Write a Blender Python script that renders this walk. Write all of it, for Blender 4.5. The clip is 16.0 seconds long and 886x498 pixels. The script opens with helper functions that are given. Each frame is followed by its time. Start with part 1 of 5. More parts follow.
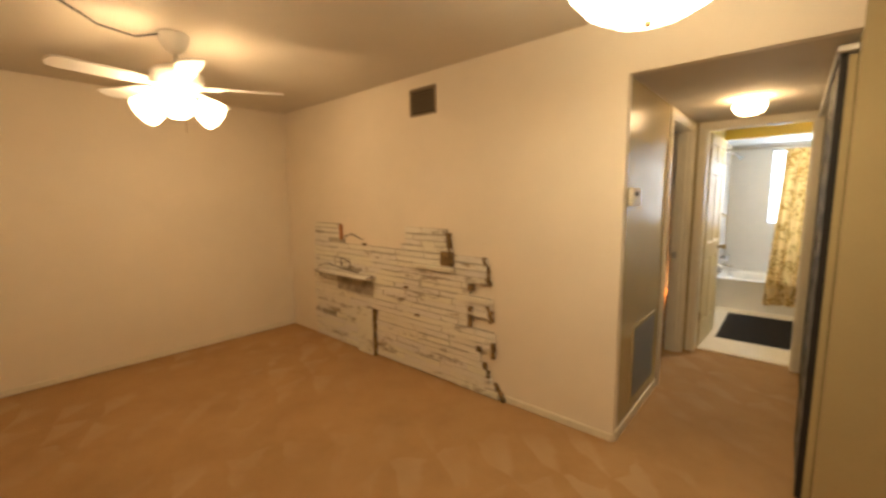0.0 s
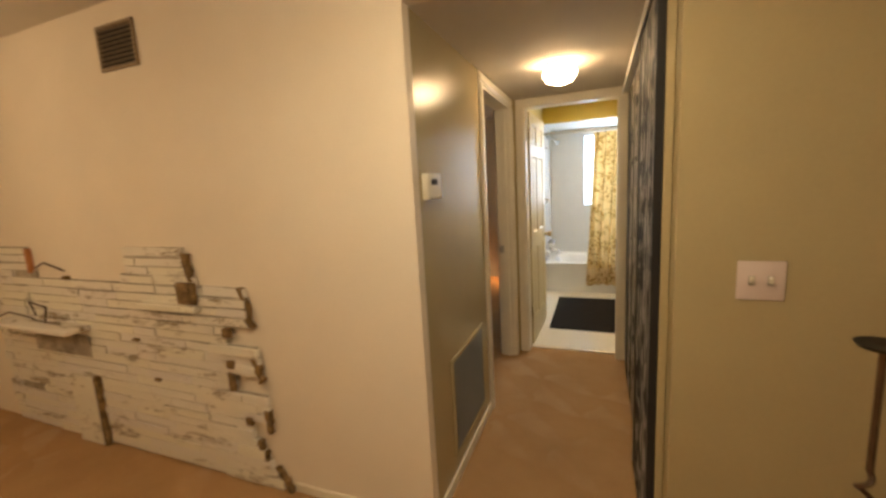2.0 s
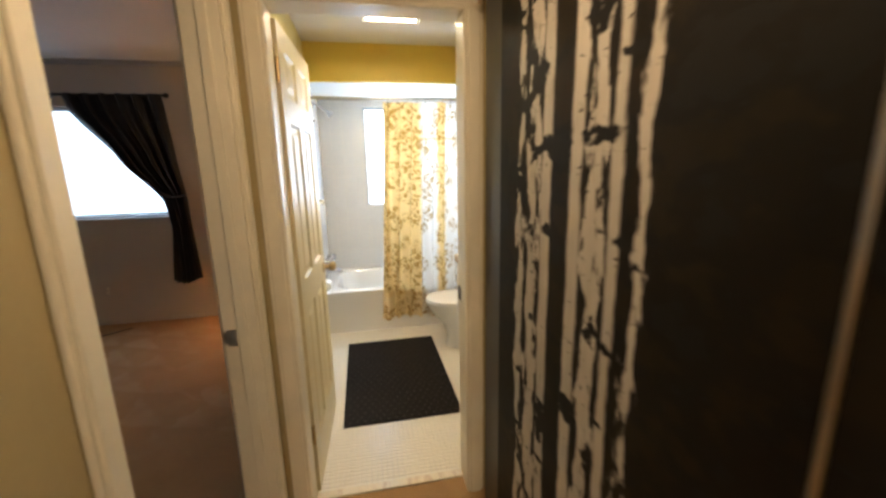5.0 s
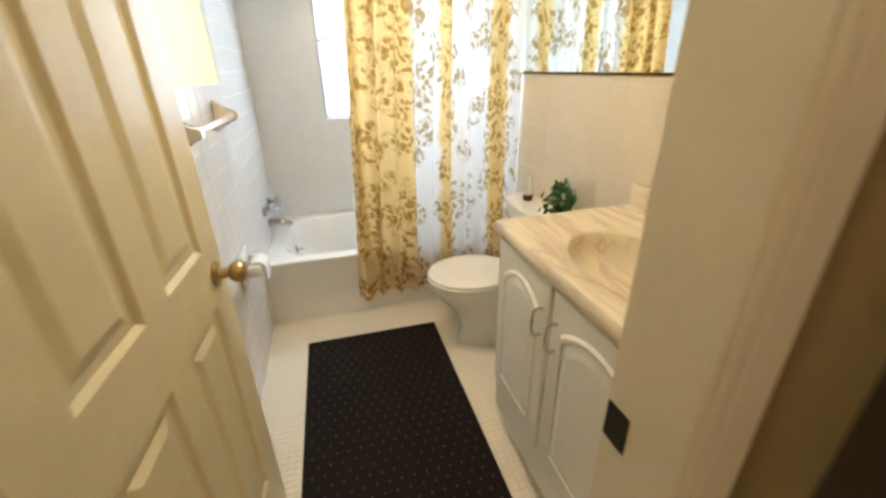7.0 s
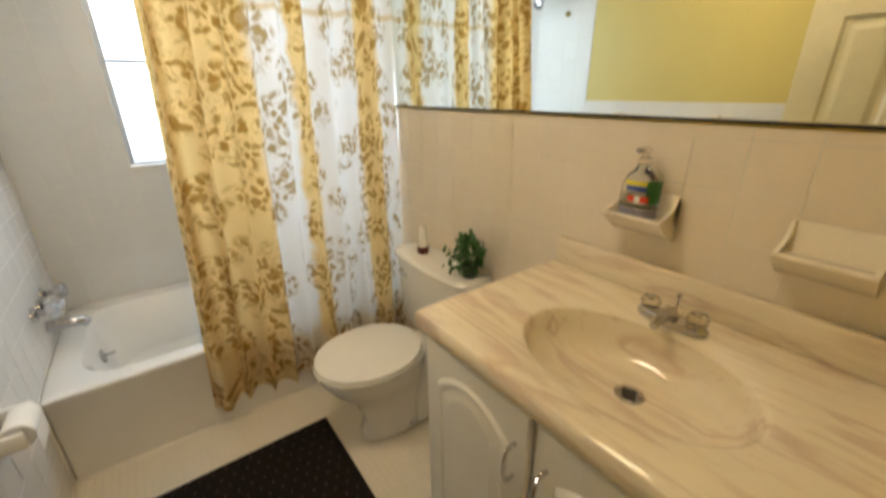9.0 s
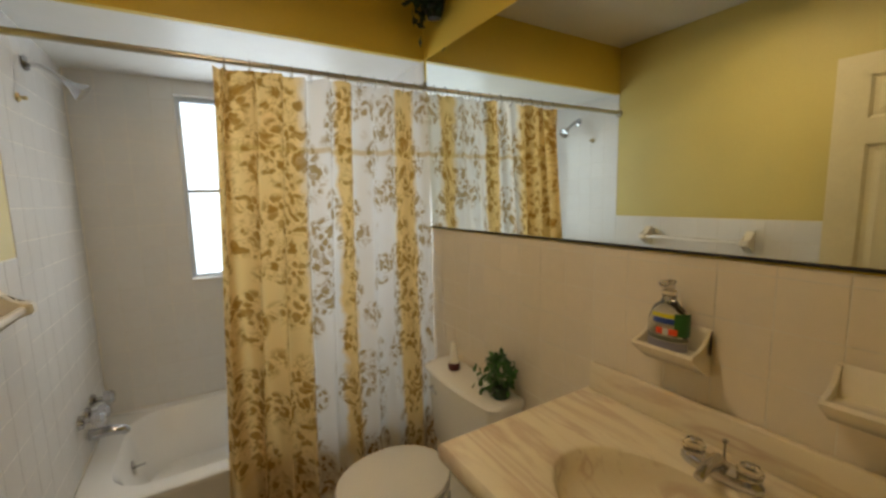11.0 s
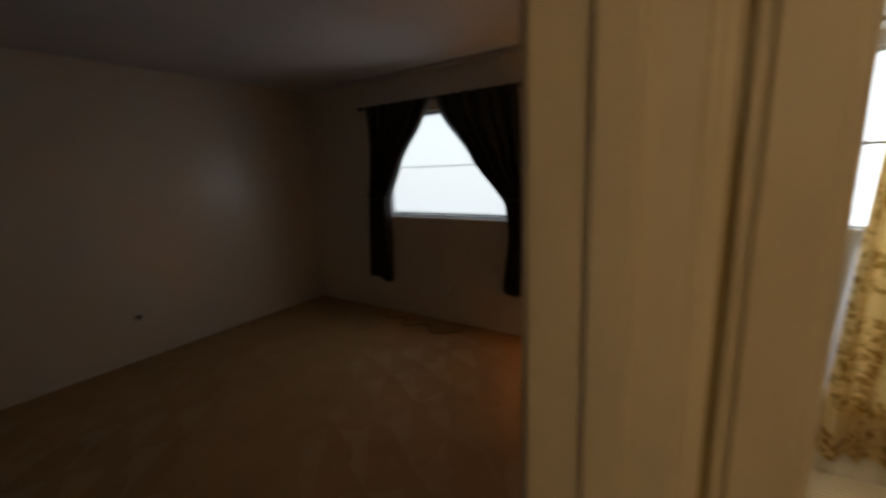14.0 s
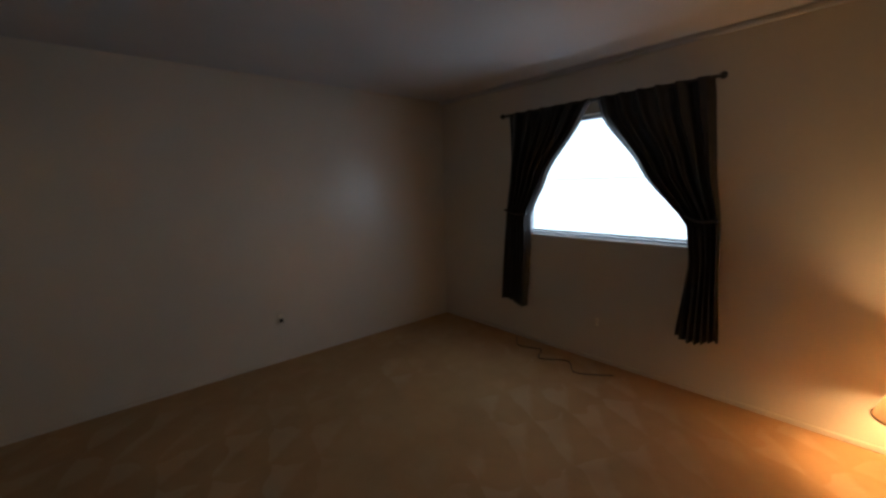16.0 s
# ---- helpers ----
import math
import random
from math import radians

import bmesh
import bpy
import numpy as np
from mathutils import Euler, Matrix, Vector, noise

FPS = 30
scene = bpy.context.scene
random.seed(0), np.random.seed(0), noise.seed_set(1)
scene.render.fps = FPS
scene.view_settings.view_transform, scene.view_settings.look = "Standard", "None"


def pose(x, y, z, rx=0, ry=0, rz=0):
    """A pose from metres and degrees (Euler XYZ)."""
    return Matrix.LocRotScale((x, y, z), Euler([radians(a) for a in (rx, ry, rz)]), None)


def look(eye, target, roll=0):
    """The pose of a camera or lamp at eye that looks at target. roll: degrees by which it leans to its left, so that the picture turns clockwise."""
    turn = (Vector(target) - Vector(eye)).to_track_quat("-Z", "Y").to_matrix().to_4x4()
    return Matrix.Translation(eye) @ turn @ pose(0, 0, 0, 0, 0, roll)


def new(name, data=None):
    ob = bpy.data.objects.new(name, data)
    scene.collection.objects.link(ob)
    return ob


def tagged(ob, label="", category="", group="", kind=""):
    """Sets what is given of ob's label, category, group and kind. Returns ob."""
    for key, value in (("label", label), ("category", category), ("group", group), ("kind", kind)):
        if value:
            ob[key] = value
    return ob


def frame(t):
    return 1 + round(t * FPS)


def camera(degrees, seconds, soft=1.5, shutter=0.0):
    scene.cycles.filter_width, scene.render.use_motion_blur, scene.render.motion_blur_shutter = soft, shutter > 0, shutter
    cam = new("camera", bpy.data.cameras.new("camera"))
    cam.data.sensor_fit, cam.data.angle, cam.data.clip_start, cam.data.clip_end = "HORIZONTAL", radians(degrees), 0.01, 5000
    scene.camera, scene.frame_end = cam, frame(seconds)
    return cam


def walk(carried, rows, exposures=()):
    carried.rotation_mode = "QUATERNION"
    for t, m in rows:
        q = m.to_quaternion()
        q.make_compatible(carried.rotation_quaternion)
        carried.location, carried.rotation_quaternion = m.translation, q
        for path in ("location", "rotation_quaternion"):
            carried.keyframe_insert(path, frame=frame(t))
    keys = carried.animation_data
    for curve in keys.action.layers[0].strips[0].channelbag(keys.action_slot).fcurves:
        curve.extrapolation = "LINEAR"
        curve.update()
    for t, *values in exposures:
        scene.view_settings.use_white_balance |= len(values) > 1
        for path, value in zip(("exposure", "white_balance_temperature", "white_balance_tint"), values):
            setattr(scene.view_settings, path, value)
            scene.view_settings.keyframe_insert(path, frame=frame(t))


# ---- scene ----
cam = camera(95.8, 16.0, soft=2.8, shutter=0.5)
PATH = [
    (0, (0.709, -2.336, 1.45), (-0.595, -0.84, 1.202), -0.6),
    (0.5, (0.733, -2.168, 1.462), (-0.415, -0.557, 1.169), -1.5),
    (1, (0.729, -1.99, 1.453), (-0.322, -0.328, 1.088), -1.7),
    (1.5, (0.666, -1.707, 1.453), (-0.167, 0.081, 1.12), -2.3),
    (2, (0.646, -1.378, 1.445), (-0.075, 0.462, 1.14), -3.2),
    (2.5, (0.634, -1.015, 1.455), (-0.119, 0.809, 1.13), -2.3),
    (3, (0.57, -0.644, 1.45), (0.03, 1.249, 1.098), -1.9),
    (3.5, (0.540, -0.335, 1.450), (0.288, 1.618, 1.104), -2.4),
    (4, (0.523, -0.075, 1.464), (0.47, 1.885, 1.069), -0.1),
    (4.5, (0.44, 0.178, 1.477), (0.651, 2.127, 1.082), -1.6),
    (5, (0.386, 0.407, 1.49), (0.766, 2.326, 1.073), -1.2),
    (5.2, (0.355, 0.536, 1.446), (0.763, 2.448, 1.027), -2.0),
    (7.3, (0.493, 1.851, 1.368), (0.995, 3.575, 0.487), -1.0),
    (7.5, (0.509, 1.914, 1.358), (1.064, 3.607, 0.451), -0.7),
    (8, (0.502, 2.08, 1.344), (1.326, 3.616, 0.363), -1.2),
    (8.5, (0.497, 2.156, 1.356), (1.497, 3.61, 0.413), -0.3),
    (9, (0.505, 2.17, 1.413), (1.603, 3.67, 0.674), -0.7),
    (9.2, (0.502, 2.166, 1.439), (1.619, 3.704, 0.821), -1.2),
    (11.3, (0.524, 2.114, 1.489), (1.491, 3.847, 1.243), -0.7),
    (11.5, (0.525, 2.088, 1.485), (1.399, 3.864, 1.2), -1.0),
    (12, (0.526, 1.943, 1.481), (1.029, 3.85, 1.147), -0.1),
    (12.5, (0.464, 1.791, 1.48), (0.526, 3.753, 1.099), -0.2),
    (13, (0.354, 1.693, 1.48), (-0.037, 3.62, 1.114), -1.3),
    (13.5, (0.134, 1.599, 1.527), (-0.589, 3.423, 1.138), -2.1),
    (14, (0.01, 1.521, 1.528), (-1.088, 3.144, 1.128), -2.5),
    (14.5, (-0.08, 1.561, 1.523), (-1.459, 2.96, 1.145), -2.4),
    (15, (-0.213, 1.598, 1.534), (-1.623, 2.979, 1.207), -2.3),
    (15.5, (-0.356, 1.601, 1.534), (-1.822, 2.926, 1.225), -2.6),
    (16, (-0.488, 1.618, 1.519), (-1.98, 2.913, 1.205), -1.6),
]

# light levels
BATH_SKY, BED_SKY = 24.0, 13.0
FAN, PENDANT, HALL, BATH, BULB = 38.0, 35.0, 40.0, 62.0, 560.0
# seconds, stops, kelvin, tint
EXPOSURES = [(0.0, 0.0, 6700, 10), (1.5, -0.1, 6250, 10), (2.5, -0.12, 6250, 10), (3.5, -0.22, 6250, 10), (5.0, 0.15, 5950, 10), (7.5, -0.15, 6000, 10), (9.0, -0.6, 6500, 10), (11.3, -1.5, 7200, 11), (12.0, -1.55, 7300, 12),
             (13.0, -1.7, 7500, 13), (14.0, -1.4, 7500, 13), (14.5, -1.0, 6900, 11), (15.2, -0.6, 6200, 10), (16.0, -0.5, 6200, 10)]
walk(cam, [(t, look(eye, target, roll)) for t, eye, target, roll in PATH], EXPOSURES)

# ---- world and light ----
world = bpy.data.worlds.new("sky")
scene.world = world
world.use_nodes = True
sky = world.node_tree.nodes.new("ShaderNodeTexSky")
sky.sky_type, sky.sun_disc, sky.sun_elevation, sky.sun_rotation = "NISHITA", False, radians(40), radians(200)
world.node_tree.links.new(sky.outputs[0], world.node_tree.nodes["Background"].inputs[0])
world.node_tree.nodes["Background"].inputs[1].default_value = 0.08


def window_light(name, x, y, z, w, h, power):
    lamp = bpy.data.lights.new(name, "AREA")
    lamp.shape, lamp.size, lamp.size_y, lamp.energy, lamp.color = "RECTANGLE", w, h, power, (0.74, 0.87, 1.0)
    ob = new(name, lamp)
    ob.matrix_world = look((x, y, z), (x, y - 1, z))
    return ob


window_light("bath_window_daylight", 0.885, 4.885, 1.56, 0.88, 0.98, BATH_SKY)
window_light("bedroom_window_daylight", -2.11, 4.85, 1.56, 1.47, 0.96, BED_SKY)

# ---- materials ----
WARM = (1.0, 0.69, 0.38)


class Mat:
    """A node material with a few shortcuts."""

    def __init__(self, name, base=(0.8, 0.8, 0.8), rough=0.6, metal=0.0):
        self.m = bpy.data.materials.new(name)
        self.m.use_nodes = True
        self.t = self.m.node_tree
        self.b = self.t.nodes["Principled BSDF"]
        self.b.inputs["Base Color"].default_value = (*base, 1)
        self.b.inputs["Roughness"].default_value = rough
        self.b.inputs["Metallic"].default_value = metal

    def node(self, kind, **inputs):
        n = self.t.nodes.new(kind)
        for k, v in inputs.items():
            if isinstance(v, bpy.types.NodeSocket):
                self.t.links.new(v, n.inputs[k])
            else:
                n.inputs[k].default_value = v
        return n

    def link(self, a, b):
        self.t.links.new(a, b)

    def place(self, sx=1.0, sy=1.0, sz=1.0):
        g = self.node("ShaderNodeNewGeometry")
        mp = self.node("ShaderNodeMapping", Vector=g.outputs["Position"])
        mp.inputs["Scale"].default_value = (sx, sy, sz)
        return mp.outputs[0]

    def noise(self, scale, detail=4.0, rough=0.6, vec=None):
        n = self.node("ShaderNodeTexNoise", Vector=vec if vec is not None else self.place())
        n.inputs["Scale"].default_value, n.inputs["Detail"].default_value, n.inputs["Roughness"].default_value = scale, detail, rough
        return n.outputs["Fac"]

    def ramp(self, fac, stops, interp="LINEAR"):
        r = self.node("ShaderNodeValToRGB", Fac=fac)
        cr = r.color_ramp
        cr.interpolation = interp
        while len(cr.elements) < len(stops):
            cr.elements.new(0.5)
        for e, (p, c) in zip(cr.elements, stops):
            e.position = p
            e.color = (*c, 1) if isinstance(c, tuple) else (c, c, c, 1)
        return r.outputs["Color"]

    def math(self, op, a, b=0.0, clamp=False):
        n = self.node("ShaderNodeMath")
        n.operation, n.use_clamp = op, clamp
        for i, v in enumerate((a, b)):
            if isinstance(v, bpy.types.NodeSocket):
                self.link(v, n.inputs[i])
            else:
                n.inputs[i].default_value = v
        return n.outputs[0]

    def mix(self, fac, a, b, blend="MIX"):
        n = self.node("ShaderNodeMix")
        n.data_type, n.blend_type = "RGBA", blend
        for sock, v in ((n.inputs[0], fac), (n.inputs[6], a), (n.inputs[7], b)):
            if isinstance(v, bpy.types.NodeSocket):
                self.link(v, sock)
            else:
                sock.default_value = (*v, 1) if isinstance(v, tuple) else v
        return n.outputs[2]

    def color(self, socket):
        self.link(socket, self.b.inputs["Base Color"])
        return self

    def bump(self, height, strength=0.3, dist=0.01):
        n = self.node("ShaderNodeBump", Height=height, Strength=strength, Distance=dist)
        self.link(n.outputs[0], self.b.inputs["Normal"])
        return self

    def vary(self, base, amount=0.06, scale=2.0, grain=60.0, bump=0.08, dist=0.004):
        """Base colour with stains at one scale, grain at another, and a fine relief."""
        a, g = self.noise(scale, 5), self.noise(grain, 3)
        dark = tuple(c * (1 - 2 * amount) for c in base)
        light = tuple(min(1, c * (1 + amount)) for c in base)
        c = self.ramp(a, [(0.3, dark), (0.7, light)])
        c = self.mix(0.25, c, self.ramp(g, [(0.3, dark), (0.7, light)]))
        self.color(c)
        return self.bump(g, bump, dist)

    def rand(self, base, amount=0.1):
        """Each piece a little different."""
        o = self.node("ShaderNodeObjectInfo")
        lo, hi = tuple(c * (1 - amount) for c in base), tuple(min(1, c * (1 + amount)) for c in base)
        return self.ramp(o.outputs["Random"], [(0.0, lo), (1.0, hi)])


def simple(name, base, rough=0.5, metal=0.0, amount=0.05, scale=3.0, grain=80.0, bump=0.05, dist=0.003):
    return Mat(name, base, rough, metal).vary(base, amount, scale, grain, bump, dist).m


M_WALL = simple("wall_paint_cream", (0.85, 0.77, 0.64), 0.55, amount=0.04, scale=1.2, grain=110, bump=0.12)
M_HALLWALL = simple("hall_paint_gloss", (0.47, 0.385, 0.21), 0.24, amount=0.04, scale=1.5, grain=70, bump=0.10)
M_BEDWALL = simple("bedroom_paint", (0.62, 0.57, 0.49), 0.27, amount=0.04, scale=1.2, grain=90, bump=0.1)
M_YELLOW = simple("yellow_paint", (0.74, 0.54, 0.09), 0.5, amount=0.05, scale=1.5, grain=90, bump=0.1)
M_PALEYELLOW = simple("pale_yellow_paint", (0.60, 0.48, 0.15), 0.5, amount=0.05, scale=1.5, grain=90, bump=0.1)
M_TRIM = simple("trim_paint", (0.80, 0.74, 0.60), 0.35, amount=0.04, scale=6, grain=50, bump=0.08)
M_DOOR = simple("door_paint", (0.72, 0.63, 0.40), 0.36, amount=0.05, scale=5, grain=60, bump=0.08)
M_WHITE = simple("white_paint", (0.82, 0.81, 0.78), 0.4, amount=0.04)
M_CERAMIC = simple("white_ceramic", (0.84, 0.82, 0.78), 0.10, amount=0.02, bump=0.0)
M_CREAMCER = simple("cream_ceramic", (0.80, 0.73, 0.60), 0.14, amount=0.04, bump=0.0)
M_CHROME = simple("chrome", (0.58, 0.58, 0.60), 0.10, 1.0, bump=0.0)
M_DULLMETAL = simple("dull_nickel", (0.55, 0.52, 0.46), 0.3, 1.0, bump=0.02)
M_BRASS = simple("worn_brass", (0.45, 0.34, 0.17), 0.3, 1.0, bump=0.02)
M_BLACKMETAL = simple("black_iron", (0.02, 0.018, 0.016), 0.45, 0.3)
M_RUSTIRON = simple("brown_iron", (0.13, 0.075, 0.04), 0.5, 0.5, amount=0.3, grain=40)
M_DARK = simple("dark_void", (0.015, 0.013, 0.012), 0.7)
M_GREY = simple("grey_metal", (0.20, 0.19, 0.17), 0.5, 0.2)
M_VENT = simple("vent_metal", (0.26, 0.20, 0.13), 0.5, 0.3)
M_PLASTIC = simple("ivory_plastic", (0.78, 0.73, 0.60), 0.4, bump=0.02)
M_SWITCH = simple("switch_plastic", (0.70, 0.58, 0.52), 0.4, bump=0.02)
M_GROUT = simple("grout", (0.80, 0.75, 0.66), 0.8, amount=0.15, grain=150, bump=0.2)
M_PAPER = simple("paper", (0.85, 0.84, 0.82), 0.9, grain=200)
M_SOIL = simple("red_wax", (0.10, 0.02, 0.02), 0.4)
M_GREEN = simple("leaf_green", (0.05, 0.16, 0.03), 0.45, amount=0.4, scale=40, grain=200)
M_DARKGREEN = simple("dark_leaf_green", (0.015, 0.045, 0.015), 0.5, amount=0.4, scale=40, grain=200)
M_ALU = simple("window_aluminium", (0.55, 0.58, 0.62), 0.35, 0.4)
M_CORD = simple("black_cord", (0.02, 0.016, 0.013), 0.6)


def ceiling_mat(name, base):
    m = Mat(name, base, 0.85)
    n1, n2 = m.noise(45, 6, 0.7), m.noise(1.3, 4)
    m.color(m.ramp(n2, [(0.3, tuple(c * 0.92 for c in base)), (0.7, base)]))
    m.bump(n1, 0.6, 0.02)
    return m.m


M_CEIL = ceiling_mat("ceiling_texture", (0.72, 0.66, 0.56))
M_BEDCEIL = ceiling_mat("bedroom_ceiling_texture", (0.58, 0.58, 0.60))


def carpet_mat():
    m = Mat("carpet", rough=0.95)
    fine, blot = m.noise(240, 4, 0.7), m.noise(2.6, 6, 0.65)
    # brushed wedges left by a vacuum cleaner: pile leaning the other way
    sep = m.node("ShaderNodeSeparateXYZ", Vector=m.place())
    wob = m.math("MULTIPLY", m.noise(1.3, 3, 0.6), 1.5)
    across = m.math("ADD", m.math("MULTIPLY", m.math("ADD", sep.outputs[1], m.math("MULTIPLY", sep.outputs[0], 0.45)), 3.4), wob)
    along = m.math("ADD", m.math("MULTIPLY", m.math("SUBTRACT", m.math("MULTIPLY", sep.outputs[1], 0.5), sep.outputs[0]), 2.1), m.math("MULTIPLY", wob, 1.7))
    fa, fb = m.math("FRACT", across), m.math("FRACT", along)
    ragged = m.math("MULTIPLY", m.math("SUBTRACT", m.noise(22, 4), 0.5), 0.30)
    inside = m.math("SUBTRACT", m.math("ADD", m.math("MULTIPLY", fb, 0.85), ragged), fa)
    wedge = m.ramp(m.math("MULTIPLY", inside, 7.0, True), [(0.0, 0.0), (1.0, 1.0)])
    patch = m.ramp(m.noise(0.9, 3, 0.6), [(0.46, 0.0), (0.58, 1.0)])
    lay = m.math("MULTIPLY", wedge, patch)
    c = m.ramp(blot, [(0.28, (0.40, 0.225, 0.085)), (0.55, (0.50, 0.295, 0.12)), (0.8, (0.54, 0.33, 0.15))])
    c = m.mix(m.math("MULTIPLY", lay, 0.42), c, (0.66, 0.47, 0.29))
    c = m.mix(0.30, c, m.ramp(fine, [(0.3, (0.16, 0.085, 0.035)), (0.7, (0.66, 0.42, 0.21))]))
    m.color(c)
    m.bump(fine, 0.7, 0.012)
    return m.m


M_CARPET = carpet_mat()


def tile_mat(name, base, rough=0.16):
    m = Mat(name, base, rough)
    c = m.rand(base, 0.018)
    n = m.noise(30, 3)
    m.color(m.mix(0.15, c, m.ramp(n, [(0.35, tuple(k * 0.85 for k in base)), (0.65, base)])))
    m.bump(m.noise(9, 2), 0.05, 0.004)
    return m.m


M_TILE = tile_mat("cream_wall_tile", (0.78, 0.69, 0.56))
M_TILEW = tile_mat("white_wall_tile", (0.72, 0.70, 0.67))
M_MOSAIC = tile_mat("mosaic_tile", (0.80, 0.74, 0.62), 0.25)


def brick_mat():
    m = Mat("whitewashed_brick", rough=0.85)
    o = m.node("ShaderNodeObjectInfo")
    n, big = m.noise(34, 6, 0.7, m.place(0.35, 1.0, 1.0)), m.noise(9, 5, 0.7, m.place(0.3, 1.0, 1.4))
    worn = m.ramp(m.math("ADD", m.math("MULTIPLY", big, 0.7), m.math("MULTIPLY", n, 0.4)), [(0.60, 0.0), (0.68, 1.0)])
    white = m.mix(o.outputs["Random"], (0.84, 0.80, 0.66), (0.80, 0.76, 0.70))
    stone = m.ramp(n, [(0.3, (0.16, 0.11, 0.06)), (0.7, (0.45, 0.37, 0.25))])
    m.color(m.mix(worn, white, stone))
    m.bump(m.math("ADD", n, big), 0.6, 0.015)
    return m.m


M_BRICK = brick_mat()
M_MORTAR = Mat("old_mortar", rough=0.95).vary((0.50, 0.44, 0.34), 0.35, 9, 60, 0.6, 0.01).m
M_BROKEN = Mat("broken_stone_edge", rough=0.95).vary((0.28, 0.18, 0.075), 0.45, 22, 70, 0.8, 0.01).m


def marble_mat():
    """Cast marble: long pinkish-brown streaks along the slab over a cream ground."""
    m = Mat("cultured_marble", rough=0.14)
    w = m.node("ShaderNodeTexNoise", Vector=m.place(11.0, 1.5, 6.0))
    w.inputs["Scale"].default_value, w.inputs["Detail"].default_value, w.inputs["Distortion"].default_value = 1.0, 7.0, 0.7
    f = m.noise(1.0, 8, 0.65, m.place(60.0, 4.0, 30.0))
    c = m.ramp(w.outputs["Fac"], [(0.30, (0.64, 0.50, 0.36)), (0.40, (0.80, 0.70, 0.52)), (0.50, (0.80, 0.71, 0.54)), (0.56, (0.66, 0.52, 0.39)), (0.60, (0.80, 0.71, 0.55)), (0.72, (0.70, 0.57, 0.42))])
    fine = m.ramp(f, [(0.54, 0.0), (0.68, 1.0)])
    m.color(m.mix(m.math("MULTIPLY", fine, 0.45), c, (0.55, 0.40, 0.28)))
    m.b.inputs["Coat Weight"].default_value = 0.3
    return m.m


M_MARBLE = marble_mat()


def mat_rubber():
    m = Mat("dark_brown_mat", rough=0.85)
    m.b.inputs["Specular IOR Level"].default_value = 0.2
    n = m.noise(160, 3)
    m.color(m.ramp(n, [(0.3, (0.006, 0.0045, 0.0035)), (0.7, (0.018, 0.012, 0.009))]))
    m.bump(n, 0.5, 0.004)
    return m.m


M_MAT = mat_rubber()
M_DOT = simple("mat_dot", (0.055, 0.045, 0.036), 0.6)


